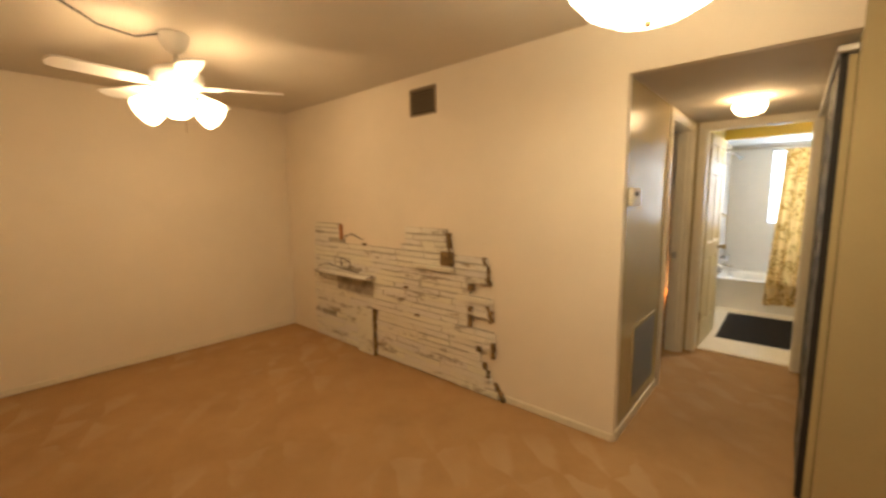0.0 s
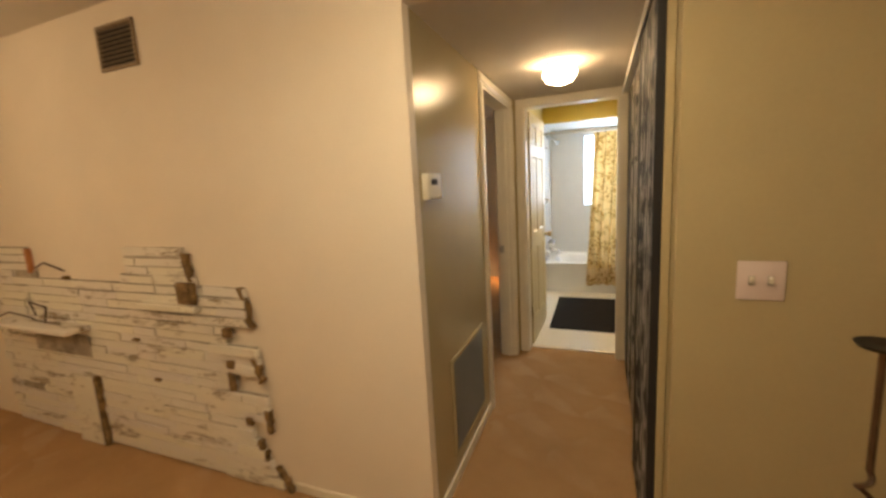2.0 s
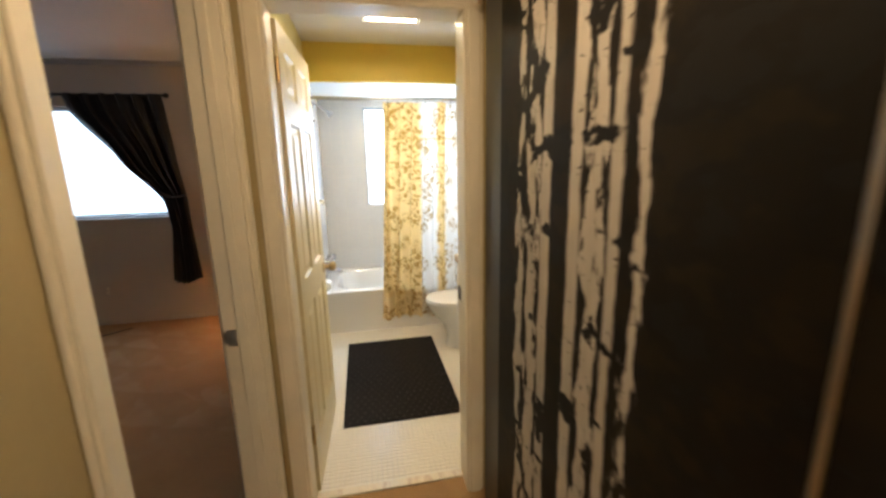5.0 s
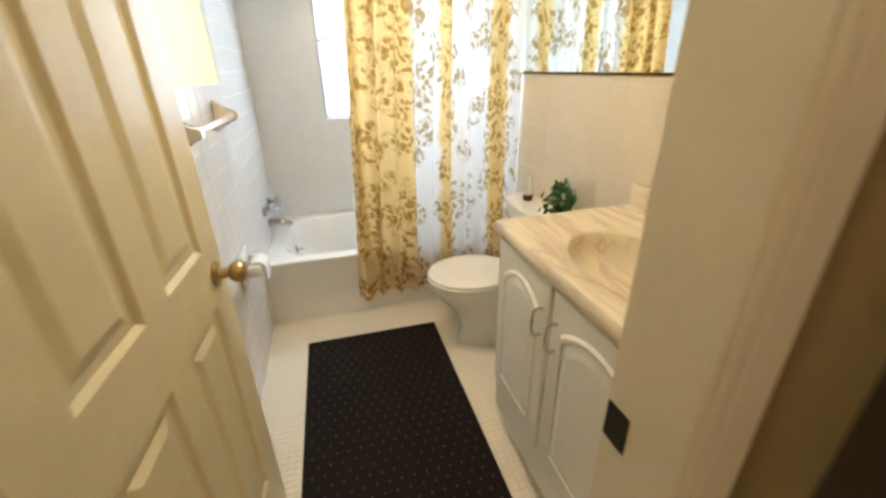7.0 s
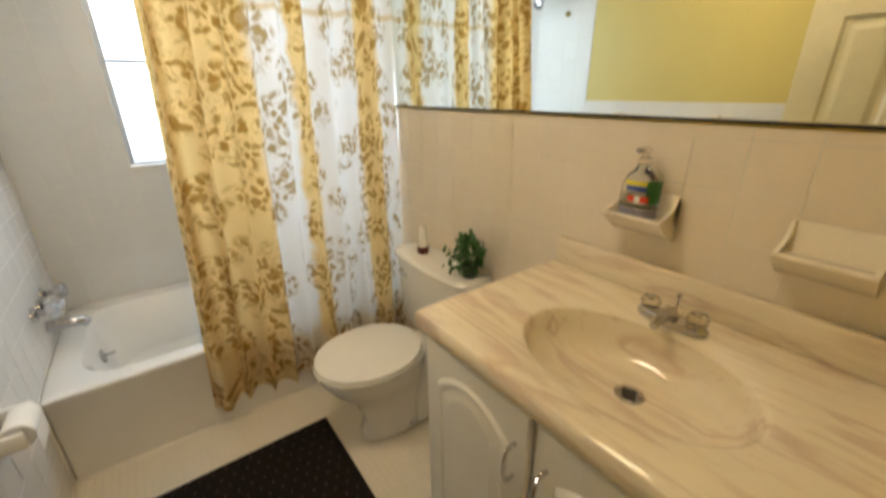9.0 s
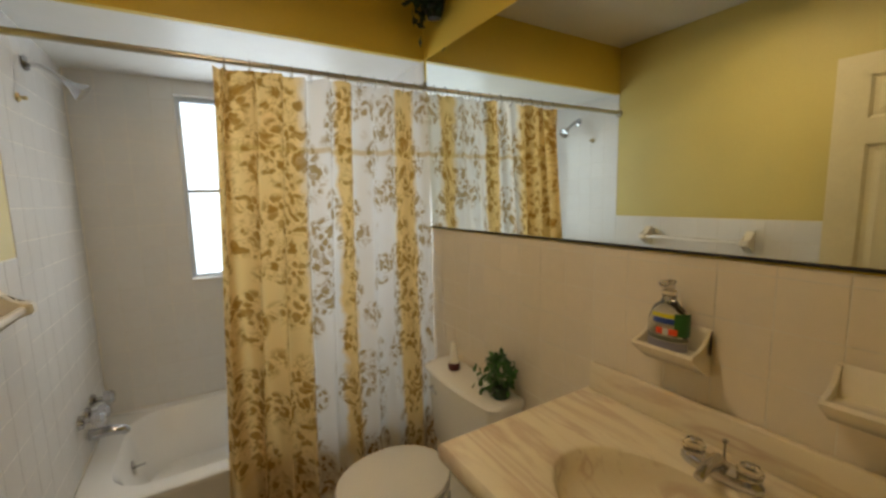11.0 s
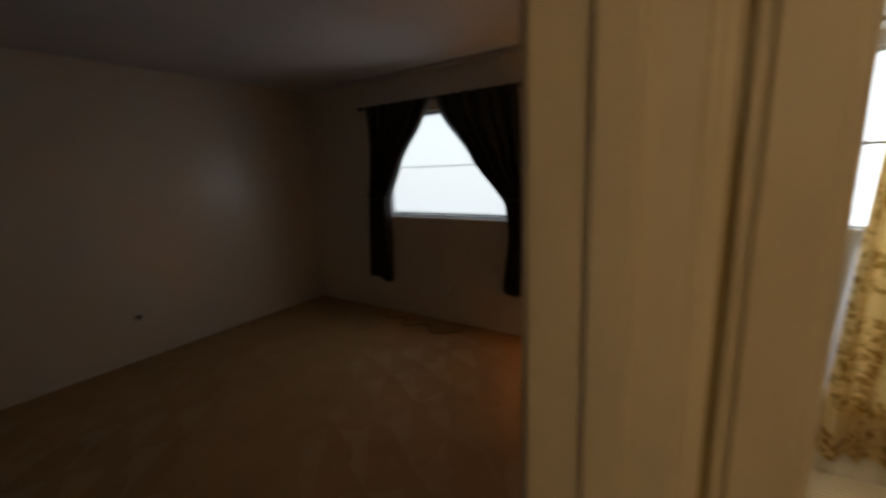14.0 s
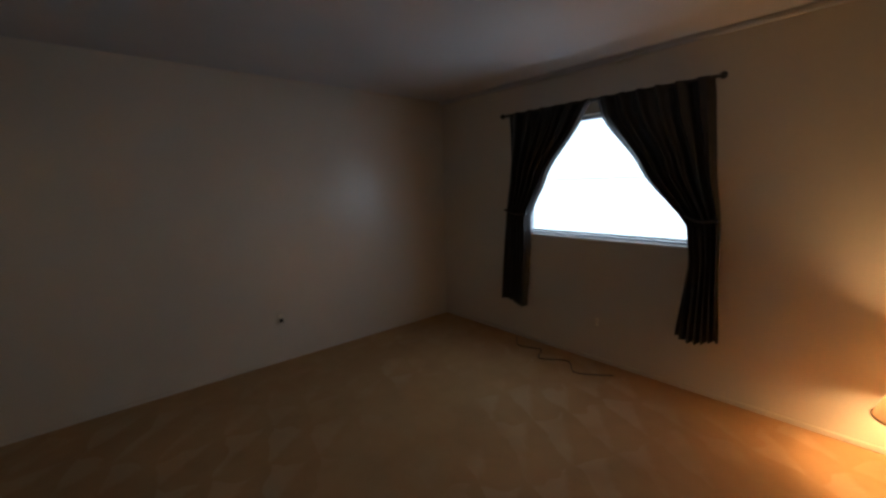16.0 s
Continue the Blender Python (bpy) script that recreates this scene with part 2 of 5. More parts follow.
def curtain_mat():
    """Translucent white cloth with gold stripes, printed with sprays of small olive-gold leaves."""
    m = Mat("printed_shower_cloth", rough=0.8)
    tc = m.node("ShaderNodeUVMap").outputs["UV"]
    warp = m.node("ShaderNodeTexNoise", Vector=tc)
    warp.inputs["Scale"].default_value, warp.inputs["Detail"].default_value = 11.0, 3.0
    wv = m.node("ShaderNodeVectorMath")
    wv.operation = "MULTIPLY_ADD"
    m.link(warp.outputs["Color"], wv.inputs[0])
    wv.inputs[1].default_value = (0.11, 0.11, 0.0)
    m.link(tc, wv.inputs[2])
    vor = m.node("ShaderNodeTexVoronoi", Vector=wv.outputs[0], Scale=31.0)
    leaf = m.ramp(vor.outputs["Distance"], [(0.40, 1.0), (0.54, 0.0)])
    sprig = m.node("ShaderNodeTexVoronoi", Vector=tc, Scale=7.0)
    sprig.inputs["Randomness"].default_value = 0.75
    sep = m.node("ShaderNodeSeparateXYZ", Vector=tc)
    u, v = m.math("DIVIDE", sep.outputs[0], 1.75), m.math("DIVIDE", sep.outputs[1], -1.9)
    wob = m.math("MULTIPLY", m.math("SUBTRACT", warp.outputs["Fac"], 0.5), 0.05)
    stripe = m.ramp(m.math("ADD", u, wob), [(0.0, 1.0), (0.295, 1.0), (0.325, 0.0), (0.475, 0.0), (0.49, 1.0), (0.555, 1.0), (0.575, 0.0), (0.79, 0.0), (0.81, 1.0), (0.895, 1.0), (0.92, 0.0)])
    hem = m.ramp(m.math("ADD", v, wob), [(0.875, 0.0), (0.90, 1.0)])
    head = m.ramp(v, [(0.155, 1.0), (0.16, 0.0)])
    seam = m.ramp(v, [(0.148, 0.0), (0.152, 1.0), (0.160, 1.0), (0.164, 0.0)])
    gold_zone = m.math("MAXIMUM", stripe, hem)
    reach = m.math("ADD", m.math("MULTIPLY", gold_zone, 0.13), m.math("MULTIPLY", head, 0.04))
    cl = m.ramp(m.math("SUBTRACT", sprig.outputs["Distance"], reach), [(0.47, 1.0), (0.58, 0.0)])
    vein = m.node("ShaderNodeTexNoise", Vector=wv.outputs[0])
    vein.inputs["Scale"].default_value, vein.inputs["Detail"].default_value = 34.0, 4.0
    twig = m.ramp(vein.outputs["Fac"], [(0.46, 0.0), (0.495, 1.0), (0.53, 0.0)])
    shade = m.ramp(vein.outputs["Fac"], [(0.35, 0.75), (0.55, 1.0)])
    fac = m.math("MULTIPLY", m.math("MULTIPLY", m.math("MAXIMUM", leaf, m.math("MULTIPLY", twig, 0.7)), cl), shade)
    ground = m.mix(stripe, (0.86, 0.86, 0.85), (0.80, 0.60, 0.27))
    ground = m.mix(m.math("MULTIPLY", hem, 0.5), ground, (0.84, 0.72, 0.46))
    ground = m.mix(m.math("MULTIPLY", seam, 0.6), ground, (0.62, 0.44, 0.14))
    gold = m.mix(gold_zone, (0.38, 0.26, 0.08), (0.34, 0.17, 0.015))
    col = m.mix(m.math("MULTIPLY", fac, 0.92), ground, gold)
    m.color(col)
    tr = m.node("ShaderNodeBsdfTranslucent", Color=col)
    mx = m.node("ShaderNodeMixShader", Fac=0.36)
    m.link(m.b.outputs[0], mx.inputs[1])
    m.link(tr.outputs[0], mx.inputs[2])
    m.link(mx.outputs[0], m.t.nodes["Material Output"].inputs[0])
    return m.m


M_SHOWERCLOTH = curtain_mat()


def satin_mat():
    m = Mat("black_satin", (0.012, 0.011, 0.012), 0.38)
    n = m.noise(14, 4)
    m.color(m.ramp(n, [(0.3, (0.007, 0.006, 0.007)), (0.7, (0.020, 0.018, 0.019))]))
    m.bump(m.noise(400, 2), 0.15, 0.002)
    m.b.inputs["Sheen Weight"].default_value = 0.1
    return m.m


M_SATIN = satin_mat()


def mural_mat():
    """Dark brown ground painted with white birch trunks: bands across y, torn by noise, flecked with black knots."""
    m = Mat("birch_mural", rough=0.62)
    m.b.inputs["Specular IOR Level"].default_value = 0.12
    pos = m.place()
    wob = m.noise(1.7, 2, 0.5, m.place(0.0, 0.6, 1.0))
    rag = m.noise(17, 4, 0.6, m.place(1, 1.7, 0.55))
    sep = m.node("ShaderNodeSeparateXYZ", Vector=pos)
    yy = m.math("ADD", sep.outputs[1], m.math("MULTIPLY", m.math("SUBTRACT", wob, 0.5), 0.05))

    def band(y0, y1, tear):
        c, h = (y0 + y1) / 2, (y1 - y0) / 2
        d = m.math("ABSOLUTE", m.math("SUBTRACT", yy, c))
        e = m.math("SUBTRACT", h, d)
        e = m.math("ADD", m.math("DIVIDE", e, 0.02), m.math("MULTIPLY", m.math("SUBTRACT", rag, 0.5), tear))
        return m.math("MULTIPLY", e, 2.0, True)

    total = None
    for y0, y1, tear in ((0.118, 0.140, 1), (0.168, 0.198, 7), (0.218, 0.258, 1.0), (0.295, 0.335, 8), (0.362, 0.374, 2), (0.405, 0.435, 12), (0.460, 0.474, 1.5), (0.505, 0.550, 12), (0.580, 0.586, 3),
                         (0.980, 1.004, 7), (1.044, 1.089, 1.5), (1.10, 1.172, 9), (1.180, 1.240, 1.0), (1.325, 1.386, 1.2), (1.396, 1.470, 9), (1.50, 1.545, 8)):
        b = band(y0, y1, tear)
        total = b if total is None else m.math("MAXIMUM", total, b)
    knots = m.noise(9, 3, 0.5, m.place(1, 0.8, 1.25))
    knot = m.ramp(knots, [(0.575, 0.0), (0.605, 1.0)])
    fleck = m.ramp(m.noise(45, 3, 0.6, m.place(1, 0.6, 1.6)), [(0.66, 0.0), (0.69, 1.0)])
    white = m.mix(rag, (0.33, 0.30, 0.26), (0.57, 0.53, 0.47))
    brown = m.ramp(m.noise(5, 4), [(0.3, (0.010, 0.007, 0.003)), (0.7, (0.020, 0.014, 0.007))])
    black = m.ramp(knots, [(0.42, 0.0), (0.50, 1.0)])
    near_trunk = m.math("MULTIPLY", black, 0.75)
    c = m.mix(near_trunk, brown, (0.006, 0.005, 0.004))
    c = m.mix(total, c, white)
    c = m.mix(m.math("MAXIMUM", knot, fleck), c, (0.010, 0.009, 0.008))
    m.color(c)
    m.bump(rag, 0.25, 0.003)
    return m.m


M_MURAL = mural_mat()
M_BROWN = simple("dark_brown_paint", (0.024, 0.017, 0.009), 0.4, amount=0.15, scale=4)


def glow(name, color, strength):
    m = Mat(name, color, 0.4)
    m.b.inputs["Emission Color"].default_value = (*color, 1)
    m.b.inputs["Emission Strength"].default_value = strength
    return m.m


def glass_mat(name, color=(1, 1, 1), rough=0.03):
    m = Mat(name, color, rough)
    m.b.inputs["Transmission Weight"].default_value = 1.0
    m.b.inputs["IOR"].default_value = 1.45
    return m.m


M_GLASS = glass_mat("clear_glass")
M_FROST = glass_mat("rippled_pane", (0.95, 0.98, 1.0), 0.25)
M_ACRYLIC = glass_mat("clear_acrylic", (0.95, 0.93, 0.88), 0.05)
M_SOAP = glass_mat("clear_soap_bottle", (0.93, 0.95, 0.92), 0.05)
M_MIRROR = Mat("mirror_silver", (0.86, 0.90, 0.86), 0.01, 1.0).m


def marbled_glass():
    m = Mat("alabaster_glass", (1, 0.8, 0.5), 0.3)
    c = m.ramp(m.noise(14, 5), [(0.40, (0.30, 0.18, 0.07)), (0.5, (1.0, 0.83, 0.56))])
    m.color(c)
    m.link(c, m.b.inputs["Emission Color"])
    m.b.inputs["Emission Strength"].default_value = PENDANT
    return m.m


M_PENDANT = marbled_glass()
M_FANGLASS = glow("fan_lamp_glass", WARM, FAN)
M_HALLGLASS = glow("hall_lamp_glass", (1.0, 0.69, 0.37), HALL)
M_BATHGLASS = glow("bath_lamp_glass", (1.0, 0.81, 0.55), BATH)
M_BULB = glow("warm_bulb", (1.0, 0.57, 0.23), BULB)


def shade_mat():
    m = Mat("lamp_shade_cloth", (0.75, 0.55, 0.32), 0.9)
    c = m.ramp(m.noise(120, 2), [(0.3, (0.42, 0.27, 0.15)), (0.7, (0.52, 0.35, 0.21))])
    m.color(c)
    tr = m.node("ShaderNodeBsdfTranslucent", Color=c)
    mx = m.node("ShaderNodeMixShader", Fac=0.085)
    m.link(m.b.outputs[0], mx.inputs[1])
    m.link(tr.outputs[0], mx.inputs[2])
    m.link(mx.outputs[0], m.t.nodes["Material Output"].inputs[0])
    return m.m


M_SHADE = shade_mat()

# ---- mesh helpers ----


def link_mesh(name, bm, material, parent=None, smooth=False):
    me = bpy.data.meshes.new(name)
    bmesh.ops.recalc_face_normals(bm, faces=bm.faces)
    bm.to_mesh(me)
    bm.free()
    me.materials.append(material)
    if smooth:
        for p in me.polygons:
            p.use_smooth = True
        me.set_sharp_from_angle(angle=radians(40))
    ob = new(name, me)
    if parent is not None:
        ob.parent = parent
    return ob


def part(name, bm, material, parent, label="", smooth=True):
    ob = link_mesh(name, bm, material, parent, smooth)
    return tagged(ob, label) if label else ob


def thing(name, label, category, group="", at=(0, 0, 0), rz=0.0, kind=""):
    e = new(name)
    e.matrix_world = pose(*at, 0, 0, rz)
    return tagged(e, label, category, group, kind)


def add_box(bm, x0, x1, y0, y1, z0, z1, bevel=0.0, seg=1):
    r = bmesh.ops.create_cube(bm, size=1.0, matrix=Matrix.Translation(((x0 + x1) / 2, (y0 + y1) / 2, (z0 + z1) / 2)) @ Matrix.Diagonal((x1 - x0, y1 - y0, z1 - z0, 1)))
    if bevel:
        edges = list({e for v in r["verts"] for e in v.link_edges})
        bmesh.ops.bevel(bm, geom=edges, offset=bevel, segments=seg, affect="EDGES", profile=0.5)
    return bm


def box(x0, x1, y0, y1, z0, z1, bevel=0.0, seg=1):
    return add_box(bmesh.new(), x0, x1, y0, y1, z0, z1, bevel, seg)


def add_lathe(bm, profile, centre=(0, 0, 0), n=32, sx=1.0, sy=1.0, matrix=None):
    """Turned shape: profile of (radius, height)."""
    rings = []
    m = matrix if matrix is not None else Matrix.Translation(centre)
    for r, z in profile:
        rings.append([bm.verts.new(m @ Vector((sx * r * math.cos(2 * math.pi * i / n), sy * r * math.sin(2 * math.pi * i / n), z))) for i in range(n)])
    for a, b in zip(rings, rings[1:]):
        for i in range(n):
            bm.faces.new((a[i], a[(i + 1) % n], b[(i + 1) % n], b[i]))
    if profile[0][0] > 1e-5:
        bm.faces.new(rings[0][::-1])
    if profile[-1][0] > 1e-5:
        bm.faces.new(rings[-1])
    return bm


def lathe(profile, centre=(0, 0, 0), n=32, sx=1.0, sy=1.0, matrix=None):
    return add_lathe(bmesh.new(), profile, centre, n, sx, sy, matrix)


def add_tube(bm, points, r, n=10):
    """A round rod along points."""
    pts = [Vector(p) for p in points]
    rings = []
    side = None
    for i, p in enumerate(pts):
        d = (pts[min(i + 1, len(pts) - 1)] - pts[max(i - 1, 0)]).normalized()
        if side is None:
            side = d.orthogonal().normalized()
        side = (side - d * side.dot(d)).normalized()
        up = d.cross(side)
        rad = r[i] if isinstance(r, (list, tuple)) else r
        rings.append([bm.verts.new(p + rad * (side * math.cos(2 * math.pi * k / n) + up * math.sin(2 * math.pi * k / n))) for k in range(n)])
    for a, b in zip(rings, rings[1:]):
        for k in range(n):
            bm.faces.new((a[k], a[(k + 1) % n], b[(k + 1) % n], b[k]))
    bm.faces.new(rings[0][::-1])
    bm.faces.new(rings[-1])
    return bm


def tube(points, r, n=10):
    return add_tube(bmesh.new(), points, r, n)


def add_prism(bm, outline, axis, lo, hi):
    """An outline of 2D points pushed along an axis: x takes (y, z), y takes (x, z), z takes (x, y)."""
    def at(p, h):
        return {"x": (h, p[0], p[1]), "y": (p[0], h, p[1]), "z": (p[0], p[1], h)}[axis]
    a = [bm.verts.new(at(p, lo)) for p in outline]
    b = [bm.verts.new(at(p, hi)) for p in outline]
    n = len(outline)
    bm.faces.new(a[::-1])
    bm.faces.new(b)
    for i in range(n):
        bm.faces.new((a[i], a[(i + 1) % n], b[(i + 1) % n], b[i]))
    return bm


def grid_mesh(name, fn, nu, nv, material, parent, thick=0.0015, label=""):
    """A cloth-like sheet: fn(u, v) gives a place; UVs are in metres of cloth."""
    verts, uvs = [], []
    for j in range(nv + 1):
        for i in range(nu + 1):
            p, uv = fn(i / nu, j / nv)
            verts.append(p)
            uvs.append(uv)
    faces = [(j * (nu + 1) + i, j * (nu + 1) + i + 1, (j + 1) * (nu + 1) + i + 1, (j + 1) * (nu + 1) + i) for j in range(nv) for i in range(nu)]
    me = bpy.data.meshes.new(name)
    me.from_pydata(verts, [], faces)
    layer = me.uv_layers.new(name="UVMap")
    for loop in me.loops:
        layer.data[loop.index].uv = uvs[loop.vertex_index]
    for p in me.polygons:
        p.use_smooth = True
    me.materials.append(material)
    ob = new(name, me)
    ob.parent = parent
    return tagged(ob, label) if label else ob


def structure(name, bm, material, label, category, smooth=False):
    return tagged(link_mesh(name, bm, material, None, smooth), label, category, kind="structure")


# ---- the rooms ----
H_LIV, H_HALL, H_BED, H_BATH, H_TUB = 2.41, 2.10, 2.44, 2.44, 2.147
LX0, LX1, LY0 = -3.68, 3.0, -4.3
BX0, BX1, BY1 = -4.015, -0.11, 4.715
WX = 0.868
RX0, RX1 = 0.0, 1.502
RY0, RYT, RY1 = 2.06, 3.915, 4.76

carpet = bmesh.new()
for a in ((LX0 - 0.1, LX1 + 0.1, LY0 - 0.1, 0.0), (BX0 - 0.1, 0.0, 0.0, BY1 + 0.1), (0.0, WX + 0.05, 0.0, 2.055)):
    add_box(carpet, a[0], a[1], a[2], a[3], -0.05, 0.0)
structure("floor", carpet, M_CARPET, "orange-brown cut-pile carpet with vacuum marks and wear", "carpet")

structure("ceiling_living", box(LX0, LX1, LY0, 0.0, H_LIV, H_LIV + 0.1), M_CEIL, "textured cream living room ceiling", "ceiling")
structure("ceiling_hall", box(0.0, WX + 0.8, 0.055, 1.95, H_HALL, H_HALL + 0.1), M_CEIL, "low textured hallway ceiling", "ceiling")
structure("ceiling_bedroom", box(BX0, BX1, 0.11, BY1, H_BED, H_BED + 0.1), M_BEDCEIL, "textured grey-white bedroom ceiling", "ceiling")
structure("ceiling_bath", box(RX0, RX1, RY0, RYT, H_BATH, H_BATH + 0.1), M_CEIL, "textured bathroom ceiling", "ceiling")

bm = box(LX0 - 0.11, 0.0, 0.0, 0.055, -0.05, 2.6)
wall_living = structure("wall_living_north", bm, M_WALL, "smooth cream painted living room wall with hallway opening", "wall")
structure("wall_header", box(0.0, WX, 0.0, 0.055, H_HALL, 2.6), M_WALL, "cream painted header above the hallway opening", "wall")
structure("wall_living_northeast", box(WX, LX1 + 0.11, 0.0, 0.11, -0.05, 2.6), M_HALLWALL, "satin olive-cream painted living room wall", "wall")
structure("wall_living_west", box(LX0 - 0.11, LX0, LY0, 0.0, -0.05, 2.6), M_WALL, "smooth cream painted living room wall", "wall")
structure("wall_living_south", box(LX0 - 0.11, LX1 + 0.11, LY0 - 0.11, LY0, -0.05, 2.6), M_WALL, "smooth cream painted living room wall", "wall")
structure("wall_living_east", box(LX1, LX1 + 0.11, LY0, 0.0, -0.05, 2.6), M_WALL, "smooth cream painted living room wall", "wall")

# hall: left wall with the bedroom doorway
DY0, DY1, DTOP = 1.025, 1.835, 2.03
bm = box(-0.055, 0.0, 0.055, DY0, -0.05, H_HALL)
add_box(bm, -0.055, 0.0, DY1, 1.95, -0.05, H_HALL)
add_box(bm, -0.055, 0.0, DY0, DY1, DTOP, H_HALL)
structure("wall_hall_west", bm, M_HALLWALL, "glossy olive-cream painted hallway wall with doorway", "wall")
bm = box(-0.11, -0.055, 0.055, DY0, -0.05, 2.6)
add_box(bm, -0.11, -0.055, DY1, BY1, -0.05, 2.6)
add_box(bm, -0.11, -0.055, DY0, DY1, DTOP, 2.6)
structure("wall_bedroom_east", bm, M_BEDWALL, "off-white bedroom wall with doorway", "wall")
structure("wall_bedroom_south", box(BX0 - 0.11, -0.11, 0.055, 0.11, -0.05, 2.6), M_BEDWALL, "off-white bedroom wall", "wall")
structure("wall_bedroom_west", box(BX0 - 0.11, BX0, 0.11, BY1, -0.05, 2.6), M_BEDWALL, "satin off-white bedroom wall", "wall")
WINX0, WINX1, WINZ0, WINZ1 = -2.85, -1.37, 1.035, 2.05
bm = box(BX0 - 0.11, WINX0, BY1, BY1 + 0.16, -0.05, 2.6)
add_box(bm, WINX1, -0.055, BY1, BY1 + 0.16, -0.05, 2.6)
add_box(bm, WINX0, WINX1, BY1, BY1 + 0.16, -0.05, WINZ0)
add_box(bm, WINX0, WINX1, BY1, BY1 + 0.16, WINZ1, 2.6)
structure("wall_bedroom_north", bm, M_BEDWALL, "off-white bedroom wall with window opening", "wall")
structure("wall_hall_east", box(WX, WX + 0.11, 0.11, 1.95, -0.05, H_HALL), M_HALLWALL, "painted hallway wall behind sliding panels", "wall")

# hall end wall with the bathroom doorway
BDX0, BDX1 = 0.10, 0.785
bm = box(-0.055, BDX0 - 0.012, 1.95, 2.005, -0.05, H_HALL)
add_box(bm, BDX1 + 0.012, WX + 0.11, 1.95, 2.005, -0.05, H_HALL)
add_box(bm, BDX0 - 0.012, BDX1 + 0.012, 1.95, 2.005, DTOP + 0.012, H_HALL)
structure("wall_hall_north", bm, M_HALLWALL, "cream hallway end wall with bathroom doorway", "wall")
bm = box(-0.055, BDX0 - 0.012, 2.005, RY0, -0.05, 2.6)
add_box(bm, BDX1 + 0.012, RX1 + 0.1, 2.005, RY0, -0.05, 2.6)
add_box(bm, BDX0 - 0.012, BDX1 + 0.012, 2.005, RY0, DTOP + 0.012, 2.6)
structure("wall_bath_south", bm, M_PALEYELLOW, "yellow bathroom wall around the doorway", "wall")
structure("wall_bath_west", box(-0.055, RX0, RY0, RYT, -0.05, 2.6), M_PALEYELLOW, "pale yellow bathroom wall above tile wainscot", "wall")
structure("wall_tub_west", box(-0.055, RX0, RYT, RY1, -0.05, 2.3), M_GROUT, "white tiled tub alcove wall", "wall")
structure("wall_bath_east", box(RX1, RX1 + 0.1, RY0, RYT, -0.05, 2.6), M_YELLOW, "yellow bathroom wall above mirror and tiles", "wall")
structure("wall_tub_east", box(RX1, RX1 + 0.1, RYT, RY1, -0.05, 2.3), M_GROUT, "white tiled tub alcove wall", "wall")
BWX0, BWX1, BWZ0, BWZ1 = 0.44, 1.33, 1.06, 2.07
bm = box(-0.05, BWX0, RY1, RY1 + 0.14, -0.05, 2.3)
add_box(bm, BWX1, RX1 + 0.1, RY1, RY1 + 0.14, -0.05, 2.3)
add_box(bm, BWX0, BWX1, RY1, RY1 + 0.14, -0.05, BWZ0)
add_box(bm, BWX0, BWX1, RY1, RY1 + 0.14, BWZ1, 2.3)
wall_tub_n = structure("wall_tub_north", bm, M_GROUT, "white tiled tub alcove wall with small window", "wall")
structure("tub_soffit", box(RX0, RX1, RYT + 0.03, RY1, H_TUB, 2.3), M_WHITE, "white painted alcove ceiling over the tub", "soffit")
structure("wall_soffit", box(RX0, RX1, RYT, RYT + 0.03, H_TUB, H_BATH), M_YELLOW, "bright yellow painted bulkhead above the tub", "wall")
structure("bath_floor", box(-0.05, RX1 + 0.1, 2.055, RY1, -0.05, 0.0), M_GROUT, "grouted bathroom floor under mosaic", "floor")

# baseboards
for name, a in (("baseboard_1", (LX0, -0.0, -0.012, 0.0)), ("baseboard_2", (WX, LX1, -0.012, 0.0)), ("baseboard_3", (BX0 + 0.013, -0.3, BY1 - 0.012, BY1))):
    x0 = a[0]
    if name == "baseboard_1":
        structure(name, box(-0.74, -0.005, a[2], a[3] - 0.0005, 0.0, 0.05, 0.004), M_TRIM, "low cream baseboard", "baseboard")
    else:
        structure(name, box(x0, a[1], a[2], a[3], 0.0, 0.05 if name == "baseboard_2" else 0.035, 0.004), M_TRIM if name == "baseboard_2" else M_BEDWALL, "low painted baseboard", "baseboard")
structure("baseboard_4", box(LX0, LX0 + 0.012, LY0, -0.06, 0.0, 0.05, 0.004), M_TRIM, "low cream baseboard", "baseboard")
structure("baseboard_5", box(BX0, BX0 + 0.012, 0.11, BY1, 0.0, 0.03, 0.004), M_BEDWALL, "low baseboard along bedroom wall", "baseboard")
structure("baseboard_6", box(0.0, 0.012, 0.01, DY0 - 0.07, 0.0, 0.06, 0.004), M_TRIM, "cream hallway baseboard", "baseboard")
structure("crown_molding", box(BX0, -0.11, BY1 - 0.03, BY1, H_BED - 0.04, H_BED, 0.012, 2), M_BEDCEIL, "thin pale molding under bedroom ceiling", "trim")


